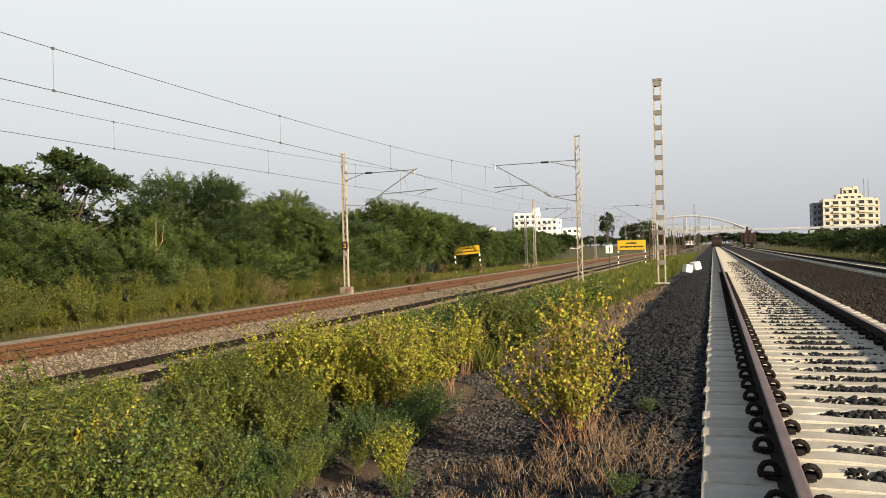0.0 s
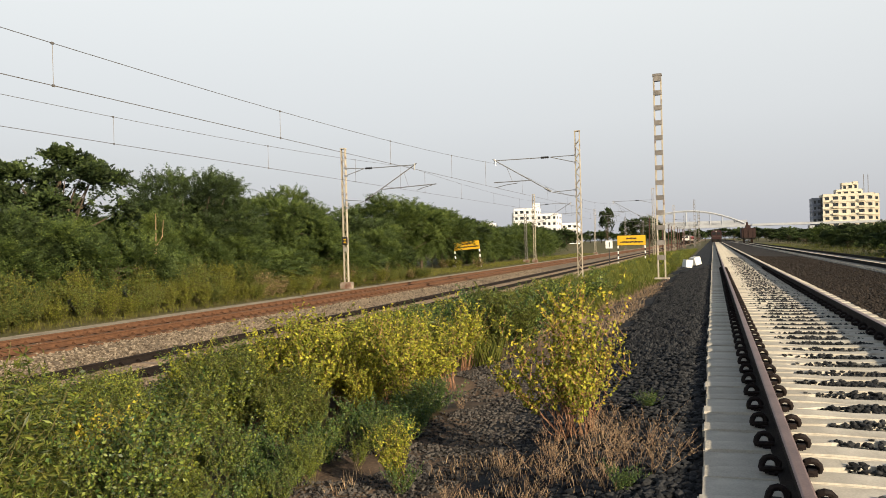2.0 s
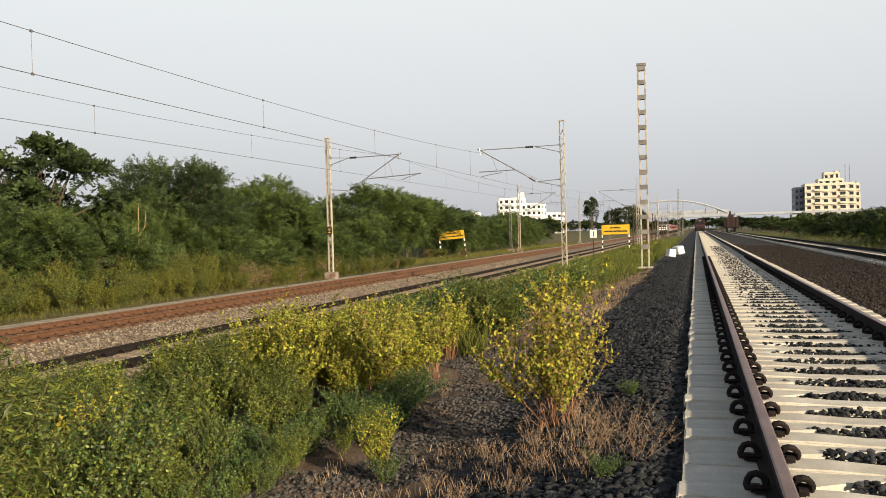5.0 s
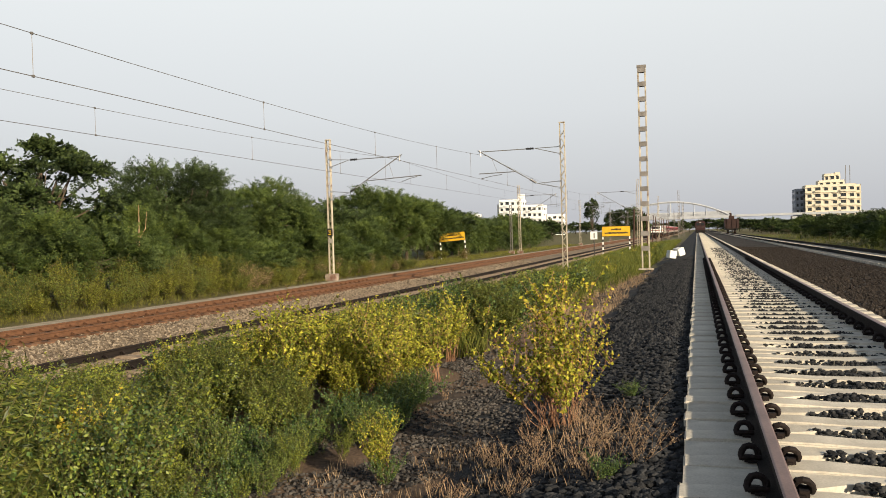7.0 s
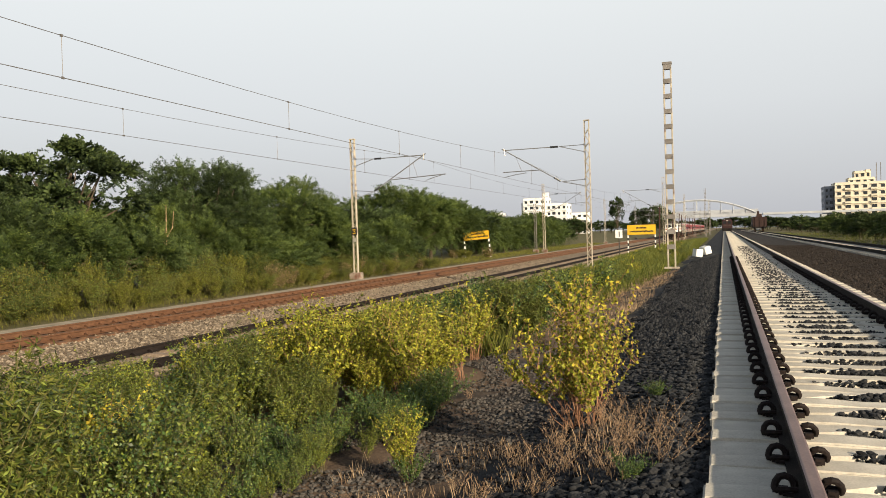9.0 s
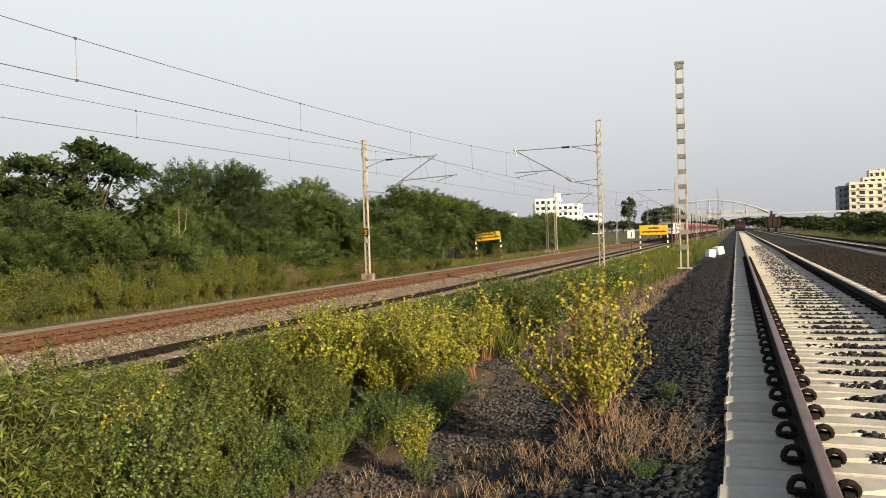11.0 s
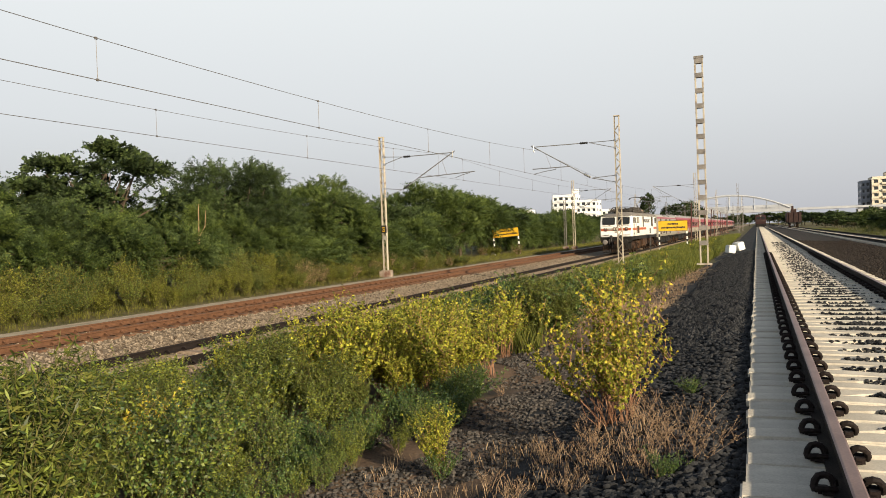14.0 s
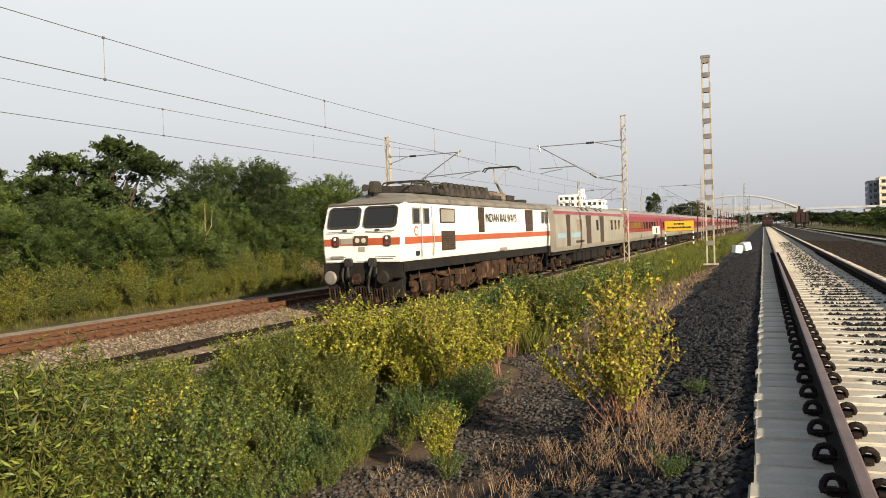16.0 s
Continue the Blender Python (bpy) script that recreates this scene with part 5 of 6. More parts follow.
# ---- plants ----
def weed_data(rng, height, spread, stems, per_stem, size, branches=3, bare=0.15):
    """Stalks that lean outward with side shoots, and the leaves along them."""
    paths, pts, outs = [], [], []
    for _ in range(stems):
        a, r0 = rng.uniform(0, 2 * math.pi), rng.uniform(0, spread * 0.25)
        lean = rng.uniform(0.2, 1.0) * spread
        h = height * rng.uniform(0.6, 1.05)
        bx, by = math.cos(a) * r0, math.sin(a) * r0
        a2 = a + rng.normal() * 0.4
        u = np.linspace(0, 1, 6)
        p = np.stack([bx + math.cos(a2) * lean * u ** 1.5 + rng.normal(0, 0.012, 6), by + math.sin(a2) * lean * u ** 1.5 + rng.normal(0, 0.012, 6), h * u], 1)
        paths.append(p)
        todo = [(p, 1.0)]
        for _b in range(branches):
            k = rng.uniform(0.3, 0.85)
            base = np.array([np.interp(k, u, p[:, i]) for i in range(3)])
            ba, bl = rng.uniform(0, 2 * math.pi), height * rng.uniform(0.15, 0.35)
            d = np.array([math.cos(ba) * 0.7, math.sin(ba) * 0.7, 0.75]) * bl
            q = base + d * u[:, None] + np.array([0, 0, 0.1 * bl]) * (u ** 2)[:, None]
            paths.append(q)
            todo.append((q, 0.6))
        for q, w in todo:
            n = max(2, int(per_stem * w))
            t = rng.uniform(bare if w == 1.0 else 0.05, 1, n)
            c = np.stack([np.interp(t, u, q[:, i]) for i in range(3)], 1)
            pts.append(c)
            o = rng.normal(size=(n, 3))
            o[:, 2] = 0.2
            outs.append(o * 0.6)
    return np.array(paths), np.concatenate(pts), np.concatenate(outs)


def weed_kind(seed, height, spread, stems, per_stem, size, leaf_mat, stem_mat, aspect=0.6, branches=3, bare=0.15, second=None, share=0.0):
    rng = np.random.default_rng(seed)
    paths, c, o = weed_data(rng, height, spread, stems, per_stem, size, branches, bare)
    q = leaves(rng, c, size, aspect, 0.25, 0.5, o)
    mats = [leaf_mat, second or leaf_mat, stem_mat]
    slots = (rng.uniform(0, 1, len(q)) < share).astype(np.int32)
    st = strips(paths, [0.0028] * len(paths))
    return quads_mesh("foliage", q, mats, slots), quads_mesh("stalk", st, stem_mat), q, st, slots, mats, height


WEEDS = {
    "green": [weed_kind(10 + k, 1.0, 0.50, 28, 50, 0.027, M_LEAF, M_GREENSTEM, second=M_LEAFLUSH, share=0.25, branches=4, bare=0.3) for k in range(3)]
    + [weed_kind(14 + k, 1.0, 0.46, 28, 50, 0.026, M_LEAF, M_GREENSTEM, second=M_LEAFWARM, share=0.4, branches=4, bare=0.3) for k in range(3)],
    "lush": [weed_kind(20 + k, 1.0, 0.80, 28, 46, 0.036, M_LEAFLUSH, M_GREENSTEM, second=M_LEAF, share=0.2, aspect=0.7) for k in range(3)],
    "yellow": [weed_kind(30 + k, 1.0, 0.36, 30, 52, 0.030, M_LEAFWARM, M_REDSTEM, second=M_LEAFLIME, share=0.5, aspect=0.55, bare=0.3) for k in range(3)]
    + [weed_kind(34, 1.0, 0.40, 26, 40, 0.030, M_LEAFLIME, M_REDSTEM, second=M_LEAFYELLOW, share=0.3, aspect=0.7, bare=0.3)],
    "feather": [weed_kind(40 + k, 1.0, 0.30, 30, 70, 0.040, M_LEAF, M_GREENSTEM, aspect=0.2, branches=5, bare=0.25, second=M_GRASS, share=0.5) for k in range(3)],
    "dry": [weed_kind(50 + k, 1.0, 0.75, 15, 20, 0.020, M_LEAFDRY, M_TWIG, aspect=0.45, branches=5) for k in range(3)],
}
FAR_WEEDS = {
    "green": [weed_kind(60 + k, 1.0, 0.50, 16, 22, 0.052, M_LEAF, M_GREENSTEM, second=M_LEAFLUSH, share=0.25, bare=0.3) for k in range(3)],
    "lush": [weed_kind(64 + k, 1.0, 0.85, 16, 22, 0.062, M_LEAFLUSH, M_GREENSTEM, second=M_LEAF, share=0.25, aspect=0.7) for k in range(2)],
    "yellow": [weed_kind(67 + k, 1.0, 0.34, 22, 30, 0.038, M_LEAFWARM, M_REDSTEM, second=M_LEAFLIME, share=0.5, aspect=0.6, bare=0.3) for k in range(3)],
    "feather": [weed_kind(71 + k, 1.0, 0.30, 20, 34, 0.055, M_LEAF, M_GREENSTEM, aspect=0.22, branches=4, bare=0.25, second=M_GRASS, share=0.5) for k in range(3)],
}
WEED_LABEL = {"green": "leafy green weed bush beside the track", "lush": "low lush dark green weed on dry soil", "yellow": "tall weed with yellowing leaves beside the track",
              "feather": "tall feathery green weed beside the track", "dry": "dry brown brush on gravel"}


def weed_pose(x, y, height, rng):
    wide = height * rng.uniform(0.85, 1.15)
    return pose(x, y, ground_z(x, y) - 0.03, rng.uniform(-8, 8), rng.uniform(-8, 8), rng.uniform(0, 360)) @ Matrix.Diagonal((wide, wide, height, 1))


def put_weed(kind, x, y, height, rng):
    lm, sm = WEEDS[kind][rng.randrange(len(WEEDS[kind]))][:2]
    root = thing("weed_bush", weed_pose(x, y, height, rng), WEED_LABEL[kind], "weed", "trackside weeds")
    part("stalk", sm, None, root)
    part("foliage", lm, None, root)
    return root


def weed_spread(name, label, spots, rng):
    """Weeds farther off, joined into one growth."""
    qs, sl = [], []
    mats = [M_LEAF, M_LEAFLUSH, M_LEAFLIME, M_LEAFWARM, M_GRASS, M_LEAFYELLOW, M_GREENSTEM, M_REDSTEM]
    for kind, x, y, h in spots:
        _, _, q, st, slots, own, _ = FAR_WEEDS[kind][rng.randrange(len(FAR_WEEDS[kind]))]
        m = np.array(weed_pose(x, y, h, rng))
        for quads, ids in ((q, np.array([mats.index(own[k]) for k in slots])), (st, np.full(len(st), mats.index(own[2])))):
            qs.append(quads @ m[:3, :3].T + m[:3, 3])
            sl.append(ids)
    tagged(new(name, quads_mesh(name, np.concatenate(qs), mats, np.concatenate(sl))), label, "weeds", kind="stuff")


def hero_bush():
    """The bare-stemmed yellow bush that stands alone on the gravel."""
    rng = np.random.default_rng(77)
    root = thing("yellow_bush", pose(-1.21, 6.95, ground_z(-1.21, 6.95) - 0.03), "tall dry-stemmed bush with yellow leaves on gravel", "bush")
    paths, pts, outs = [], [], []
    u = np.linspace(0, 1, 7)
    for k in range(54):
        a = rng.uniform(0, 6.28)
        lean, h = rng.uniform(0.03, 0.80), rng.uniform(0.8, 1.52)
        h *= 1.0 - 0.75 * max(0, lean - 0.25)
        fx, fy = rng.normal(0, 0.075, 2)
        p = np.stack([fx + math.cos(a) * lean * u ** 1.05 + rng.normal(0, 0.014, 7), fy + math.sin(a) * lean * u ** 1.05 + rng.normal(0, 0.014, 7), h * u], 1)
        paths.append(p)
        twigs = [(p, 56, 0.42)]
        for _b in range(8):
            t0 = rng.uniform(0.28, 0.95)
            base = np.array([np.interp(t0, u, p[:, i]) for i in range(3)])
            ba, bl = rng.uniform(0, 6.28), rng.uniform(0.10, 0.34)
            q = base + np.array([math.cos(ba) * 0.6, math.sin(ba) * 0.6, 0.75]) * bl * u[:, None]
            paths.append(q)
            twigs.append((q, 17 if t0 > 0.38 else 3, 0.2))
        for q, n, bare in twigs:
            t = rng.uniform(bare, 1, n)
            pts.append(np.stack([np.interp(t, u, q[:, i]) for i in range(3)], 1))
    c = np.concatenate(pts)
    q = leaves(rng, c, 0.030, 0.62, 0.35, 0.5)
    part("foliage", quads_mesh("foliage", q, [M_LEAFYELLOW, M_LEAFLIME, M_LEAFWARM], rng.choice(3, len(q), p=(0.15, 0.45, 0.40)).astype(np.int32)), None, root)
    part("stalk", quads_mesh("stalk", strips(paths, [0.0042] * len(paths)), M_REDSTEM), None, root, "dry reddish stems")


hero_bush()


EDGE_Y, EDGE_X = [0, 6.0, 7.7, 10, 14, 18, 23, 35, 60, 150], [-3.4, -3.2, -3.05, -3.3, -3.7, -4.1, -3.4, -2.5, -2.3, -2.6]


def tallest(x, y):
    """How high weeds grow: lower towards the main line."""
    return EYE - 0.188 * abs(x) - float(np.interp(x, PX, PZ))


def weed_choice(x, y, rng):
    if 8.6 < y < 13.8 and x > -6.0:
        return rng.choice(("yellow", "yellow", "yellow", "yellow", "feather"))
    if 5.5 < y <= 8.6 and x > -5.6:
        return rng.choice(("green", "lush", "feather", "green"))
    if 13.5 <= y < 22 and x > -6.2:
        return rng.choice(("feather", "feather", "lush", "green"))
    if abs(y - 8.7) < 0.7 and abs(x + 4.6) < 0.7 or abs(y - 11.5) < 0.8 and abs(x + 7.2) < 0.6:
        return rng.choice(("yellow", "green"))
    return rng.choice(("green", "green", "green", "green", "feather", "feather", "lush", "lush") if rng.random() < 0.94 else ("yellow",))


def plant_foreground():
    rng = random.Random(11)
    near, far = [], []
    for y0 in np.arange(2.6, 26, 0.56):
        for x0 in np.arange(-9.7, -2.5, 0.56):
            x, y = x0 + rng.uniform(-0.25, 0.25), y0 + rng.uniform(-0.25, 0.25)
            if x > np.interp(y, EDGE_Y, EDGE_X) - 0.25 or x < -9.5:
                continue
            kind = weed_choice(x, y, rng)
            h = tallest(x, y) * rng.uniform(0.55, 1.15) * (0.66 if kind == "lush" else 1.0)
            if 5.2 < y <= 8.7 and x > -5.4:
                h *= 0.52 if x > -4.4 else 0.75
            if y > 11:
                h *= 0.84
            if 13.5 < y < 24 and x > -7:
                h = min(h, rng.uniform(0.7, 1.15))
            seen = y > 3.0 + 0.45 * (x + 9.5) * 0 and x > -1.32 * y - 0.8
            if not seen:
                continue
            (near if y < 10.6 else far).append((kind, x, y, max(0.3, h)))
    near.sort(key=lambda p: p[2])
    for spot in near[:285]:
        put_weed(*spot, rng)
    far += near[285:]
    # verge up to the boards
    for _ in range(170):
        y = 26 + 80 * rng.random() ** 1.4
        x = rng.uniform(-9.4, float(np.interp(y, EDGE_Y, EDGE_X)) - 0.2)
        far.append((rng.choice(("green", "feather", "feather", "lush", "yellow")), x, y, rng.uniform(0.35, 0.75)))
    weed_spread("weed_growth", "dense growth of green and yellowing weeds along the verge", far, rng)
    for x, y, h in ((-2.9, 5.6, 0.16), (-2.4, 5.2, 0.2), (-1.95, 5.6, 0.22), (-1.55, 5.9, 0.26), (-1.15, 5.5, 0.34), (-0.85, 5.9, 0.36), (-1.6, 5.0, 0.26), (-2.1, 4.8, 0.22), (-0.75, 5.3, 0.32),
                    (-1.3, 6.35, 0.3), (-0.95, 6.7, 0.34), (-1.75, 6.4, 0.2), (-1.2, 5.0, 0.26), (-2.6, 6.3, 0.16),
                    (-3.1, 9.6, 0.22), (-3.4, 21.5, 0.4), (-2.9, 22.5, 0.4), (-3.0, 24, 0.4), (-2.6, 25.5, 0.45), (-3.6, 23, 0.45), (-2.3, 27, 0.5), (-2.2, 30, 0.6), (-3.0, 7.1, 0.2)):
        put_weed("dry", x, y, h, rng)
    for x, y, h in ((-3.35, 7.6, 0.4), (-3.2, 8.2, 0.45), (-3.5, 8.7, 0.45), (-3.3, 9.2, 0.5), (-3.7, 6.5, 0.35), (-2.5, 6.05, 0.3), (-0.6, 5.0, 0.22), (-0.62, 7.6, 0.2)):
        put_weed("lush", x, y, h, rng)
    for k in range(26):
        y = 4.6 + 4.6 * k / 25
        x = float(np.interp(y, EDGE_Y, EDGE_X)) - rng.uniform(0.0, 0.75)
        put_weed(rng.choice(("lush", "green", "lush", "green")), x, y, rng.uniform(0.32, 0.55), rng)
    for x, y, h in ((-2.55, 6.1, 0.62), (-0.55, 5.5, 0.5), (-0.42, 5.2, 0.42)):
        put_weed("yellow" if x < -1 else "dry", x, y, h, rng)
    for kind, x, y, h in (("feather", -3.75, 14.2, 1.3), ("lush", -4.1, 14.5, 1.2), ("feather", -4.3, 15.2, 1.35), ("lush", -3.65, 15.1, 1.15), ("feather", -4.0, 15.6, 1.3), ("feather", -3.5, 14.7, 1.1), ("lush", -4.5, 14.3, 1.0)):
        put_weed(kind, x, y, h, rng)
    for x, y, h in ((-4.6, 16.5, 1.3), (-5.2, 17.5, 1.35), (-4.9, 15.4, 1.2), (-5.6, 16.2, 1.3), (-5.5, 18.6, 1.3)):
        put_weed("lush", x, y, h * 0.9, rng)


plant_foreground()


def grass_patch(name, seed, n, xr, yr, height, label, mats=None, keep=None, fade=1.5):
    """Standing blades of grass as one spread."""
    rng = np.random.default_rng(seed)
    x = rng.uniform(*xr, n)
    y = yr[0] + (yr[1] - yr[0]) * rng.uniform(0, 1, n) ** fade
    if keep:
        ok = np.array([keep(a, b) for a, b in zip(x, y)])
        x, y = x[ok], y[ok]
    z = np.array([ground_z(a, b) for a, b in zip(x, y)])
    c = np.stack([x, y, z], 1)
    n = len(c)
    a = rng.uniform(0, 6.28, n)
    h = height * rng.uniform(0.5, 1.3, n)
    tip = c + np.stack([np.cos(a) * h * 0.4, np.sin(a) * h * 0.4, h], 1)
    w = np.stack([np.sin(a), -np.cos(a), 0 * a], 1) * (0.003 + 0.006 * height)
    mid = (c + tip) / 2 + np.array([0, 0, 1]) * (h * 0.08)[:, None]
    q = np.stack([c - w, c + w, mid + w * 0.8, tip], 1)
    tagged(new(name, quads_mesh(name, q, mats or M_GRASS)), label, "grass", kind="stuff")


grass_patch("verge_grass", 1, 90000, (-9.6, -1.95), (13, 140), 0.45, "long green and yellow grass on the verge", keep=lambda a, b: noise.noise((a * 0.4, b * 0.25, 2)) > -0.25 and a < np.interp(b, EDGE_Y, EDGE_X))
grass_patch("far_verge_grass", 2, 40000, (-26, -22.4), (12, 160), 0.25, "dry olive grass beyond the main line", M_OLIVE, fade=1.3)
grass_patch("dry_grass", 3, 2500, (-3.2, -0.6), (4.4, 7.2), 0.09, "short dry grass on the gravel edge", M_LEAFDRY, keep=lambda a, b: noise.noise((a * 1.2, b * 1.2, 4)) > 0.0)
grass_patch("bank_grass", 5, 6000, (-4.6, -2.0), (17, 40), 0.16, "dry brown grass on the soil bank", M_LEAFDRY, keep=lambda a, b: noise.noise((a * 0.9, b * 0.6, 4)) > -0.1)
grass_patch("yard_grass", 4, 20000, (10.8, 40), (25, 220), 0.5, "green grass beside the loop track", fade=1.3)


# ---- trees and thickets ----
def tree_kind(seed, height, radius, leaf, fronds, reach, mats, lobes=26, low=0.1, trunk=0.16, open_up=0.0, per=30, slim=0.17):
    """A tapered trunk with limbs to the lobes of a crown, each lobe set with drooping sprays of small leaves; open_up leaves gaps between lobes."""
    rng = np.random.default_rng(seed)
    wood = Geo()
    bend = rng.normal(0, 0.04 * height, 2)
    us = np.linspace(0, 1, 6)
    wood.tube([(bend[0] * u * u, bend[1] * u * u, height * 0.75 * u) for u in us], [trunk * (1 - 0.75 * u) for u in us], 7)
    zc, hz = height * (0.5 + low / 2), height * (0.5 - low / 2)
    d = rng.normal(size=(lobes, 3))
    d[:, 2] = np.abs(d[:, 2]) * 1.0 - 0.35
    d /= np.linalg.norm(d, axis=1, keepdims=True)
    centre = d * np.array([radius, radius, hz]) * rng.uniform(0.5, 0.80, (lobes, 1)) + np.array([0, 0, zc])
    size = radius * rng.uniform(0.15, 0.30, lobes) * (1 - 0.25 * open_up)
    for c in centre:
        u = rng.uniform(0.2, 0.7)
        a = np.array([bend[0] * u * u, bend[1] * u * u, height * 0.75 * u])
        m = (a + c) / 2 + rng.normal(0, 0.04 * height, 3)
        wood.tube([tuple(a), tuple(m), tuple(c)], [trunk * 0.45, trunk * 0.28, trunk * 0.10], 5)
    pick = rng.integers(0, lobes, fronds)
    o = rng.normal(size=(fronds, 3)) * 0.75 + d[pick] * 0.7 + np.array([0, 0, 0.55])
    o /= np.linalg.norm(o, axis=1, keepdims=True)
    base = centre[pick] + o * (size[pick] * rng.uniform(0.45, 1.05, fronds))[:, None] * np.array([1.15, 1.15, 0.75])
    base[:, 2] = np.maximum(base[:, 2], 0.12)
    way = o + rng.normal(size=(fronds, 3)) * 0.45 + np.array([0, 0, 0.15])
    way /= np.linalg.norm(way, axis=1, keepdims=True)
    up = o * 0.6 + np.array([0, 0, 0.8]) + rng.normal(size=(fronds, 3)) * 0.35
    side = np.cross(way, up)
    side /= np.linalg.norm(side, axis=1, keepdims=True) + 1e-9
    long = reach * rng.uniform(0.5, 1.4, fronds)
    t = np.tile(np.linspace(0.08, 1.0, per), (fronds, 1)) + rng.normal(0, 0.02, (fronds, per))
    p = base[:, None] + way[:, None] * (long[:, None] * t)[..., None]
    p[..., 2] -= 0.28 * long[:, None] * t ** 2
    p += rng.normal(0, 0.04 * reach, p.shape)
    sign = np.where(np.arange(per) % 2, 1.0, -1.0)[None, :, None]
    out = side[:, None] * sign + way[:, None] * 0.55 + rng.normal(0, 0.22, p.shape)
    out /= np.linalg.norm(out, axis=2, keepdims=True)
    nrm = np.cross(out, side[:, None] * 0.4 + way[:, None] * sign + rng.normal(0, 0.15, p.shape))
    wid = np.cross(out, nrm)
    wid /= np.linalg.norm(wid, axis=2, keepdims=True) + 1e-9
    size_l = leaf * rng.uniform(0.6, 1.4, (fronds, per, 1))
    mid = p + out * size_l * 0.5
    q = np.stack([p, mid + wid * size_l * slim, p + out * size_l, mid - wid * size_l * slim], 2).reshape(-1, 4, 3)
    tone = rng.uniform(0, 1, lobes)[pick] * 0.6 + rng.uniform(0, 1, fronds) * 0.4
    slots = np.repeat((tone < 0.42).astype(np.int32), per)
    return wood.mesh("trunk", M_BARK), quads_mesh("crown", q, mats, slots)


TREES = {
    "broad": tree_kind(1, 8.0, 3.9, 0.16, 1700, 0.5, (M_TREEDARK, M_TREEMID), 32, 0.2, 0.17, 0.9, 24, 0.26),
    "acacia": tree_kind(2, 7.0, 4.6, 0.11, 3000, 0.95, (M_TREEMID, M_TREEDARK), 46, 0.0, 0.16, 0.0, 44),
    "round": tree_kind(3, 6.2, 4.4, 0.11, 2800, 0.85, (M_TREEBRIGHT, M_TREEMID), 46, 0.0, 0.15, 0.0, 44),
    "dark": tree_kind(4, 6.4, 3.4, 0.13, 2000, 0.5, (M_TREEDARK, M_TREEMID), 34, 0.05, 0.15, 0.2, 26, 0.26),
    "thicket": tree_kind(5, 3.7, 2.7, 0.10, 1700, 0.85, (M_TREEBRIGHT, M_TREEMID), 26, 0.0, 0.06, 0.0, 42),
    "thicket2": tree_kind(6, 3.2, 2.5, 0.10, 1500, 0.7, (M_TREEMID, M_TREEBRIGHT), 24, 0.0, 0.06, 0.0, 42),
    "thicket3": tree_kind(8, 3.4, 2.6, 0.11, 1400, 0.75, (M_TREEMID, M_TREEDARK), 28, 0.0, 0.06, 0.0, 42),
    "far_round": tree_kind(9, 6.0, 3.6, 0.24, 700, 0.8, (M_TREEMID, M_TREEDARK), 34, 0.05, 0.15, 0.0, 16, 0.3),
    "far_dark": tree_kind(11, 6.4, 3.2, 0.26, 620, 0.7, (M_TREEDARK, M_TREEMID), 30, 0.08, 0.15, 0.2, 16, 0.3),
}
TREE_TAGS = {"broad": ("tall broad-leaved tree with a ragged dark green crown", "tree"), "acacia": ("feathery green acacia tree with a spreading crown", "tree"),
             "round": ("rounded green tree with a dense crown", "tree"), "dark": ("dark green tree behind the thicket", "tree"),
             "thicket": ("bright green thicket bush beside the main line", "bush"), "thicket2": ("dull green thicket bush", "bush"), "thicket3": ("dull dark green thicket bush", "bush"), "far_round": ("distant rounded green tree", "tree"), "far_dark": ("distant dark green tree", "tree"), "scrub": ("yellow-green scrub at the edge of the verge", "bush")}


SCRUB = [weed_kind(80 + k, 1.0, 0.42, 34, 34, 0.036, M_OLIVE, M_GREENSTEM, second=second, share=share, aspect=0.5, branches=5, bare=0.2)
         for k, (second, share) in enumerate(((M_LEAFWARM, 0.35), (M_LEAF, 0.5), (M_TREEBRIGHT, 0.6), (M_LEAFDRY, 0.5)))]


def put_scrub(x, y, height, wide, rng):
    label, cat = TREE_TAGS["scrub"]
    lm, sm = SCRUB[rng.choice((0, 0, 1, 1, 2, 3) if y > 33 else (0, 0, 1, 1, 2))][:2]
    root = thing("scrub_bush", pose(x, y, ground_z(x, y) - 0.04, rng.uniform(-6, 6), rng.uniform(-6, 6), rng.uniform(0, 360)) @ Matrix.Diagonal((wide, wide, height, 1)), label, cat, "trackside scrub")
    part("stalk", sm, None, root)
    part("foliage", lm, None, root)


def put_tree(kind, x, y, s=1.0, sz=None, turn=0.0):
    tm, cm = TREES[kind]
    label, cat = TREE_TAGS[kind]
    root = thing("tree" if cat == "tree" else "thicket_bush", pose(x, y, ground_z(x, y) - 0.05, 0, 0, turn) @ Matrix.Diagonal((s, s, sz or s, 1)), label, cat, "trackside trees")
    part("trunk", tm, None, root)
    part("crown", cm, None, root)


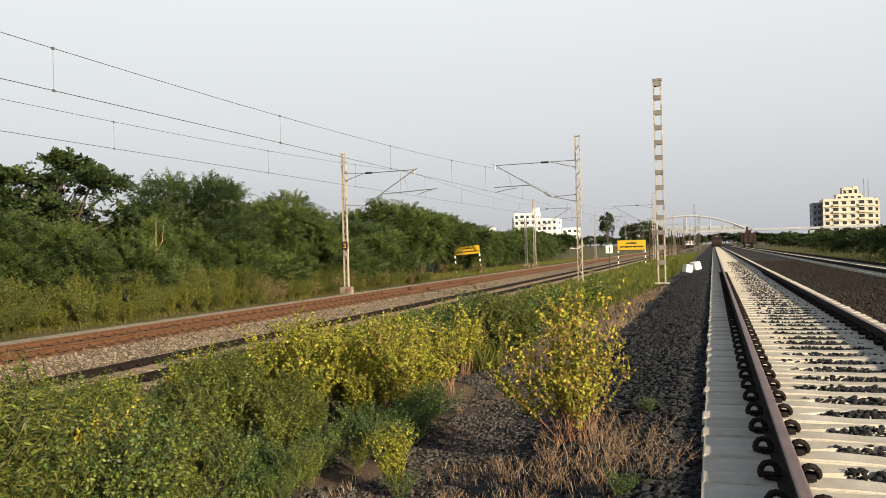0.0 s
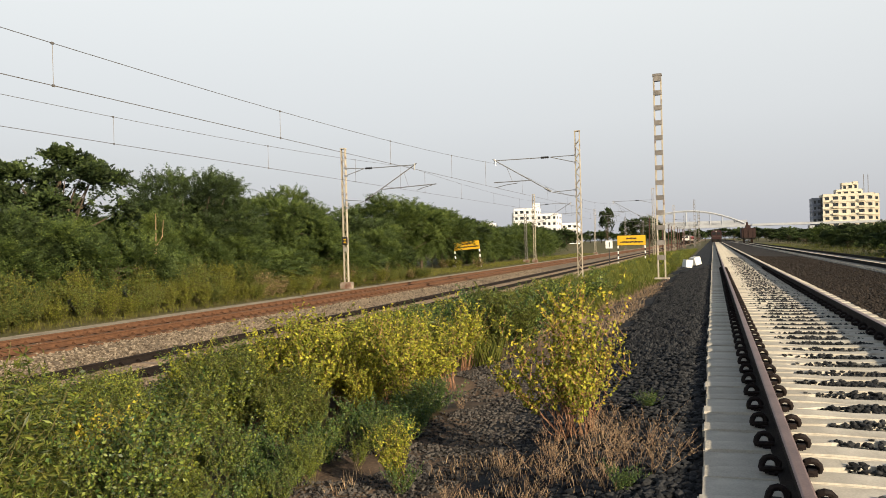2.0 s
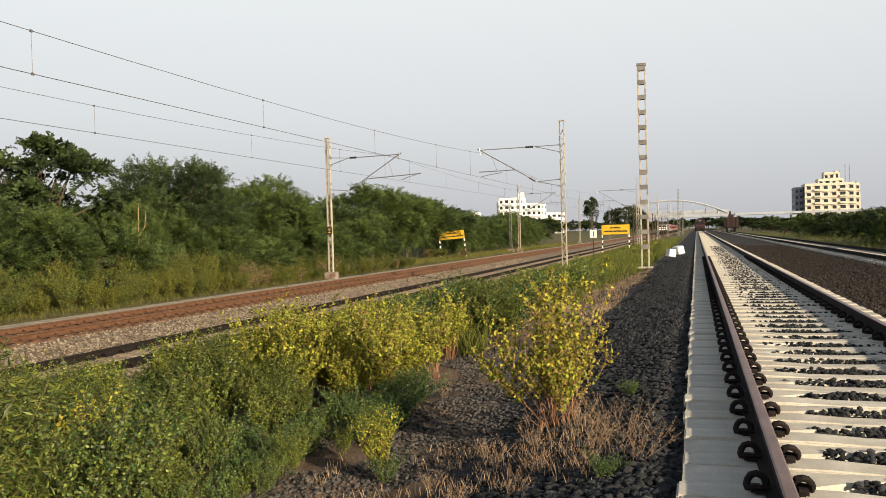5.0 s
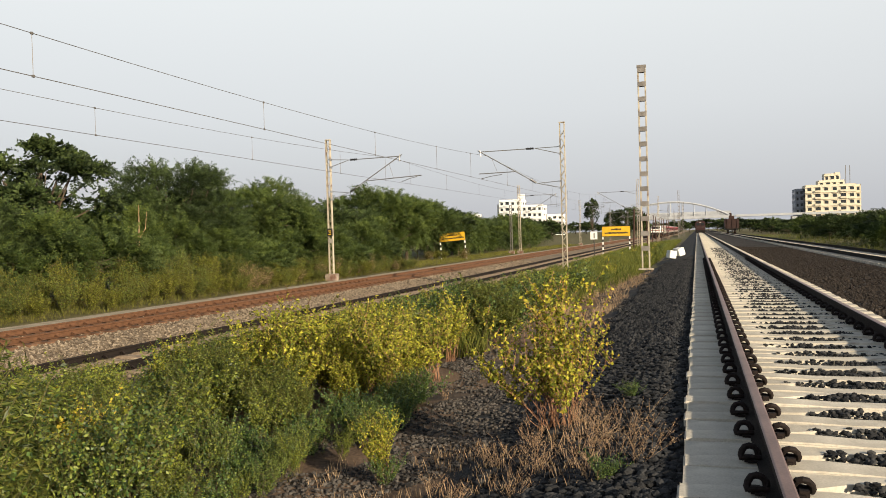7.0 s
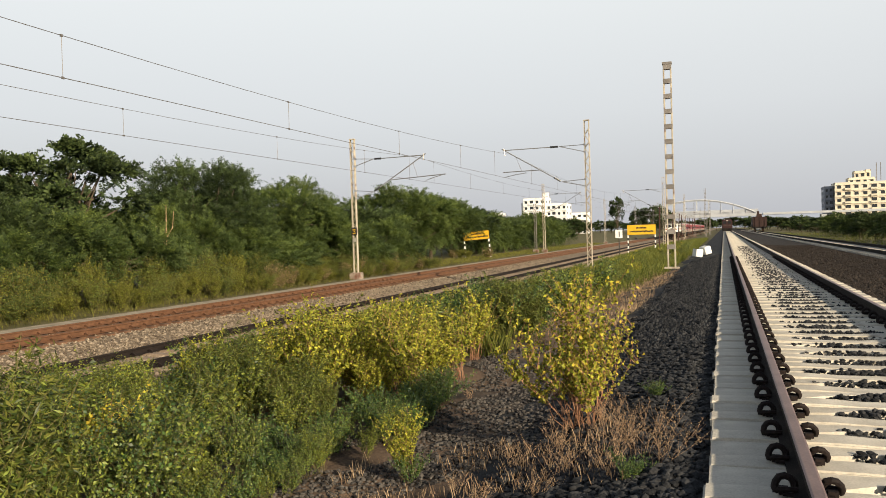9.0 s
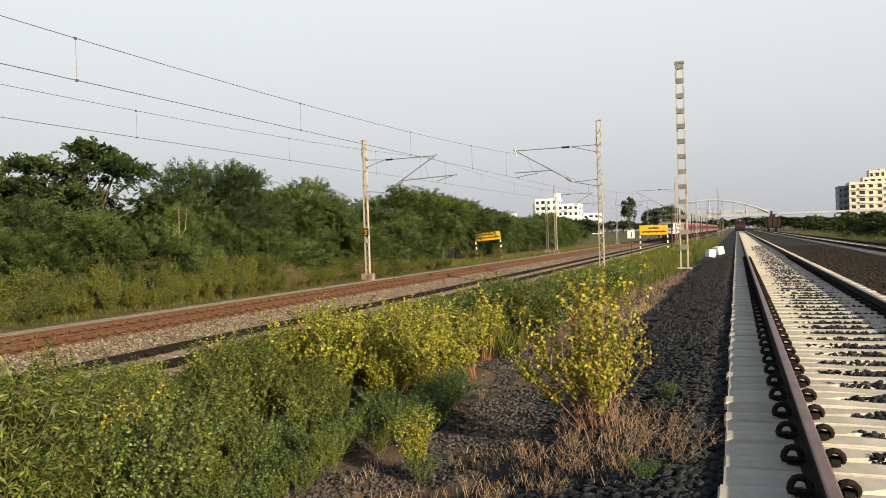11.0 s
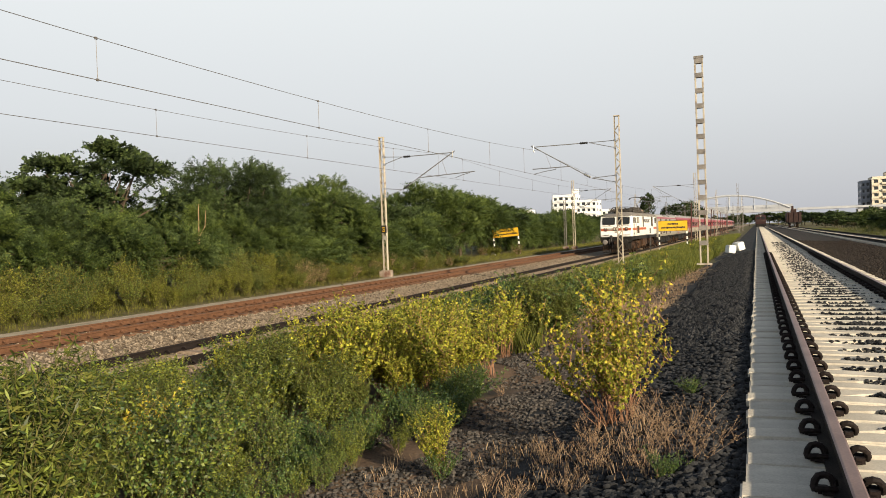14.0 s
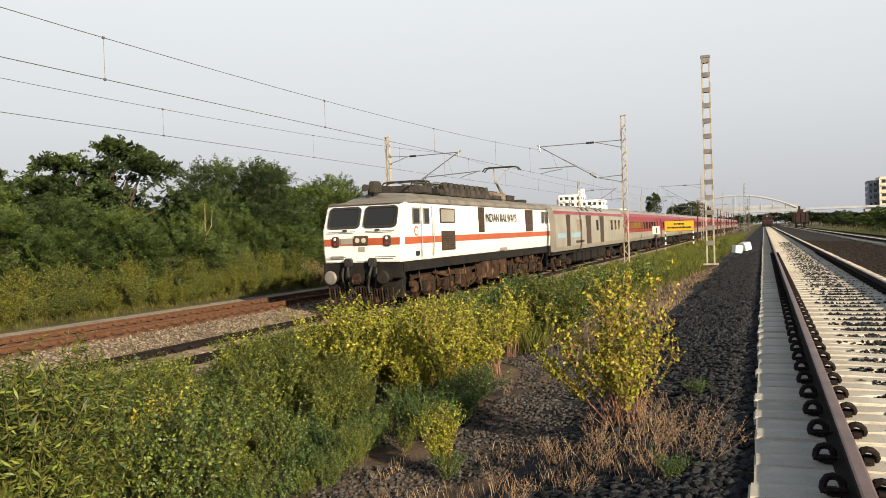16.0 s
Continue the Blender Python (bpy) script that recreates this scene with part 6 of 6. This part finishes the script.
def plant_trees():
    rng = random.Random(21)
    for kind, x, y, s, sz in (("broad", -29, 29.3, 0.98, 1.0), ("broad", -32, 25.2, 0.8, 0.82), ("round", -31, 20.5, 1.0, 0.95), ("acacia", -29.5, 39.0, 0.98, 1.04), ("dark", -33, 34.5, 0.9, 0.72), ("round", -29, 48.3, 1.05, 1.04),
                              ("round", -29, 53, 0.75, 0.88), ("dark", -31, 57.5, 0.9, 0.82), ("round", -29, 69, 1.3, 1.12), ("round", -29, 77.5, 1.3, 1.10), ("dark", -29.5, 86, 1.5, 1.05), ("round", -29.5, 93, 1.0, 0.85),
                              ("thicket", -30, 100, 1.5, 1.35), ("round", -33, 112, 0.9, 0.75), ("thicket", -31, 121, 1.3, 1.1), ("round", -34, 131, 0.9, 0.8), ("far_dark", -34, 150, 1.3, 0.9), ("far_round", -38, 165, 1.5, 1.0),
                              ("far_dark", -40, 185, 1.5, 1.0), ("far_dark", -28, 330, 1.3, 2.0), ("far_dark", -33, 330, 1.1, 1.8), ("far_round", -23.5, 335, 1.2, 1.9), ("broad", -41, 330, 0.9, 2.1), ("acacia", -36, 17, 1.0, 1.0), ("round", -34, 12, 1.0, 1.0)):
        put_tree(kind, x, y, s, sz, rng.uniform(0, 360))
    # the thicket in front of and between the trees
    y = 12.0
    while y < 150:
        if not 64 < y < 86:
            put_tree(rng.choice(("thicket", "thicket2", "thicket3", "thicket")), -26.2 + rng.uniform(-0.8, 0.4) - 0.03 * max(0, y - 60), y, rng.uniform(0.8, 1.15), rng.uniform(0.7, 1.2), rng.uniform(0, 360))
        if rng.random() < 0.8:
            put_tree(rng.choice(("thicket2", "thicket", "thicket3")), -28.6 + rng.uniform(-1, 1) - 0.04 * max(0, y - 60), y + 1.5, rng.uniform(1.0, 1.3), rng.uniform(1.15, 1.5), rng.uniform(0, 360))
        y += rng.uniform(2.4, 3.8) * (1.0 if y < 70 else 1.5)
    y = 14.0
    while y < 62:
        tall = 1.0 if y < 40 else 0.75
        put_scrub(-22.95 + rng.uniform(-0.3, 0.3), y, rng.uniform(0.9, 1.5) * tall, rng.uniform(1.1, 1.6), rng)
        put_scrub(-24.4 + rng.uniform(-0.4, 0.4), y + 0.4, rng.uniform(1.5, 2.2) * tall, rng.uniform(1.3, 1.8), rng)
        y += rng.uniform(0.7, 1.2)
    for x, y in ((-26.3, 79.2), (-25.4, 79.0), (-27.0, 78.5), (-24.4, 83.0), (-23.2, 79.4)):
        put_scrub(x, y, rng.uniform(0.9, 1.3), 1.7, rng)
    # far line of trees
    for k in range(46):
        y = rng.uniform(170, 420)
        put_tree(rng.choice(("far_round", "far_dark")), -38 - 0.1 * (y - 160) - rng.uniform(0, 30), y, rng.uniform(1.0, 1.6), rng.uniform(0.8, 1.1), rng.uniform(0, 360))
    # bushes beyond the loop on the yard side
    for k in range(90):
        y = 42 + 260 * rng.random() ** 1.4
        x = 14.5 + rng.uniform(0, 1) ** 1.3 * (12 + 0.16 * y) + 0.02 * y
        put_tree(rng.choice(("thicket", "thicket", "thicket2", "thicket3")) if y < 160 else "far_round", x, y, rng.uniform(0.9, 1.5) * (1.0 if y < 160 else 0.8), rng.uniform(0.7, 1.1) * (1.0 if y < 160 else 0.62), rng.uniform(0, 360))
    for k in range(26):
        y = rng.uniform(330, 430)
        put_tree(rng.choice(("far_round", "far_dark")), rng.uniform(14, 110), y, rng.uniform(1.2, 1.8), rng.uniform(0.8, 1.2), rng.uniform(0, 360))
    # hazy wood beyond the bridge
    for k in range(40):
        put_tree(rng.choice(("far_round", "far_dark")), -75 + 3.9 * k + rng.uniform(-1.5, 1.5), rng.uniform(470, 560), rng.uniform(1.3, 1.9), rng.uniform(0.9, 1.35), rng.uniform(0, 360))
    # closing lines of trees behind and beside the camera
    for k in range(24):
        put_tree(rng.choice(("far_round", "far_dark")), rng.uniform(-60, -34), rng.uniform(-60, 10), 1.5, 1.2, rng.uniform(0, 360))


plant_trees()


def dead_branch():
    """Bare pale branches standing out of the thicket."""
    root = thing("dead_branch", pose(-25.0, 31.0, -1.33), "bare pale dead branch standing out of the thicket", "branch")
    part("stem", Geo().tube([(0, 0, 0), (0.05, 0, 1.5), (0.0, 0, 2.6), (0.05, 0, 4.4)], [0.05, 0.045, 0.035, 0.012], 5), M_TWIG, root)
    part("fork", Geo().tube([(0.03, 0, 2.3), (-0.35, 0.1, 2.9), (-0.7, 0.1, 3.5)], [0.03, 0.022, 0.01], 5), M_TWIG, root)
    part("fork", Geo().tube([(0.0, 0, 2.8), (0.3, 0.1, 3.3), (0.4, 0.1, 4.1)], [0.025, 0.018, 0.008], 5), M_TWIG, root)


dead_branch()

motions()
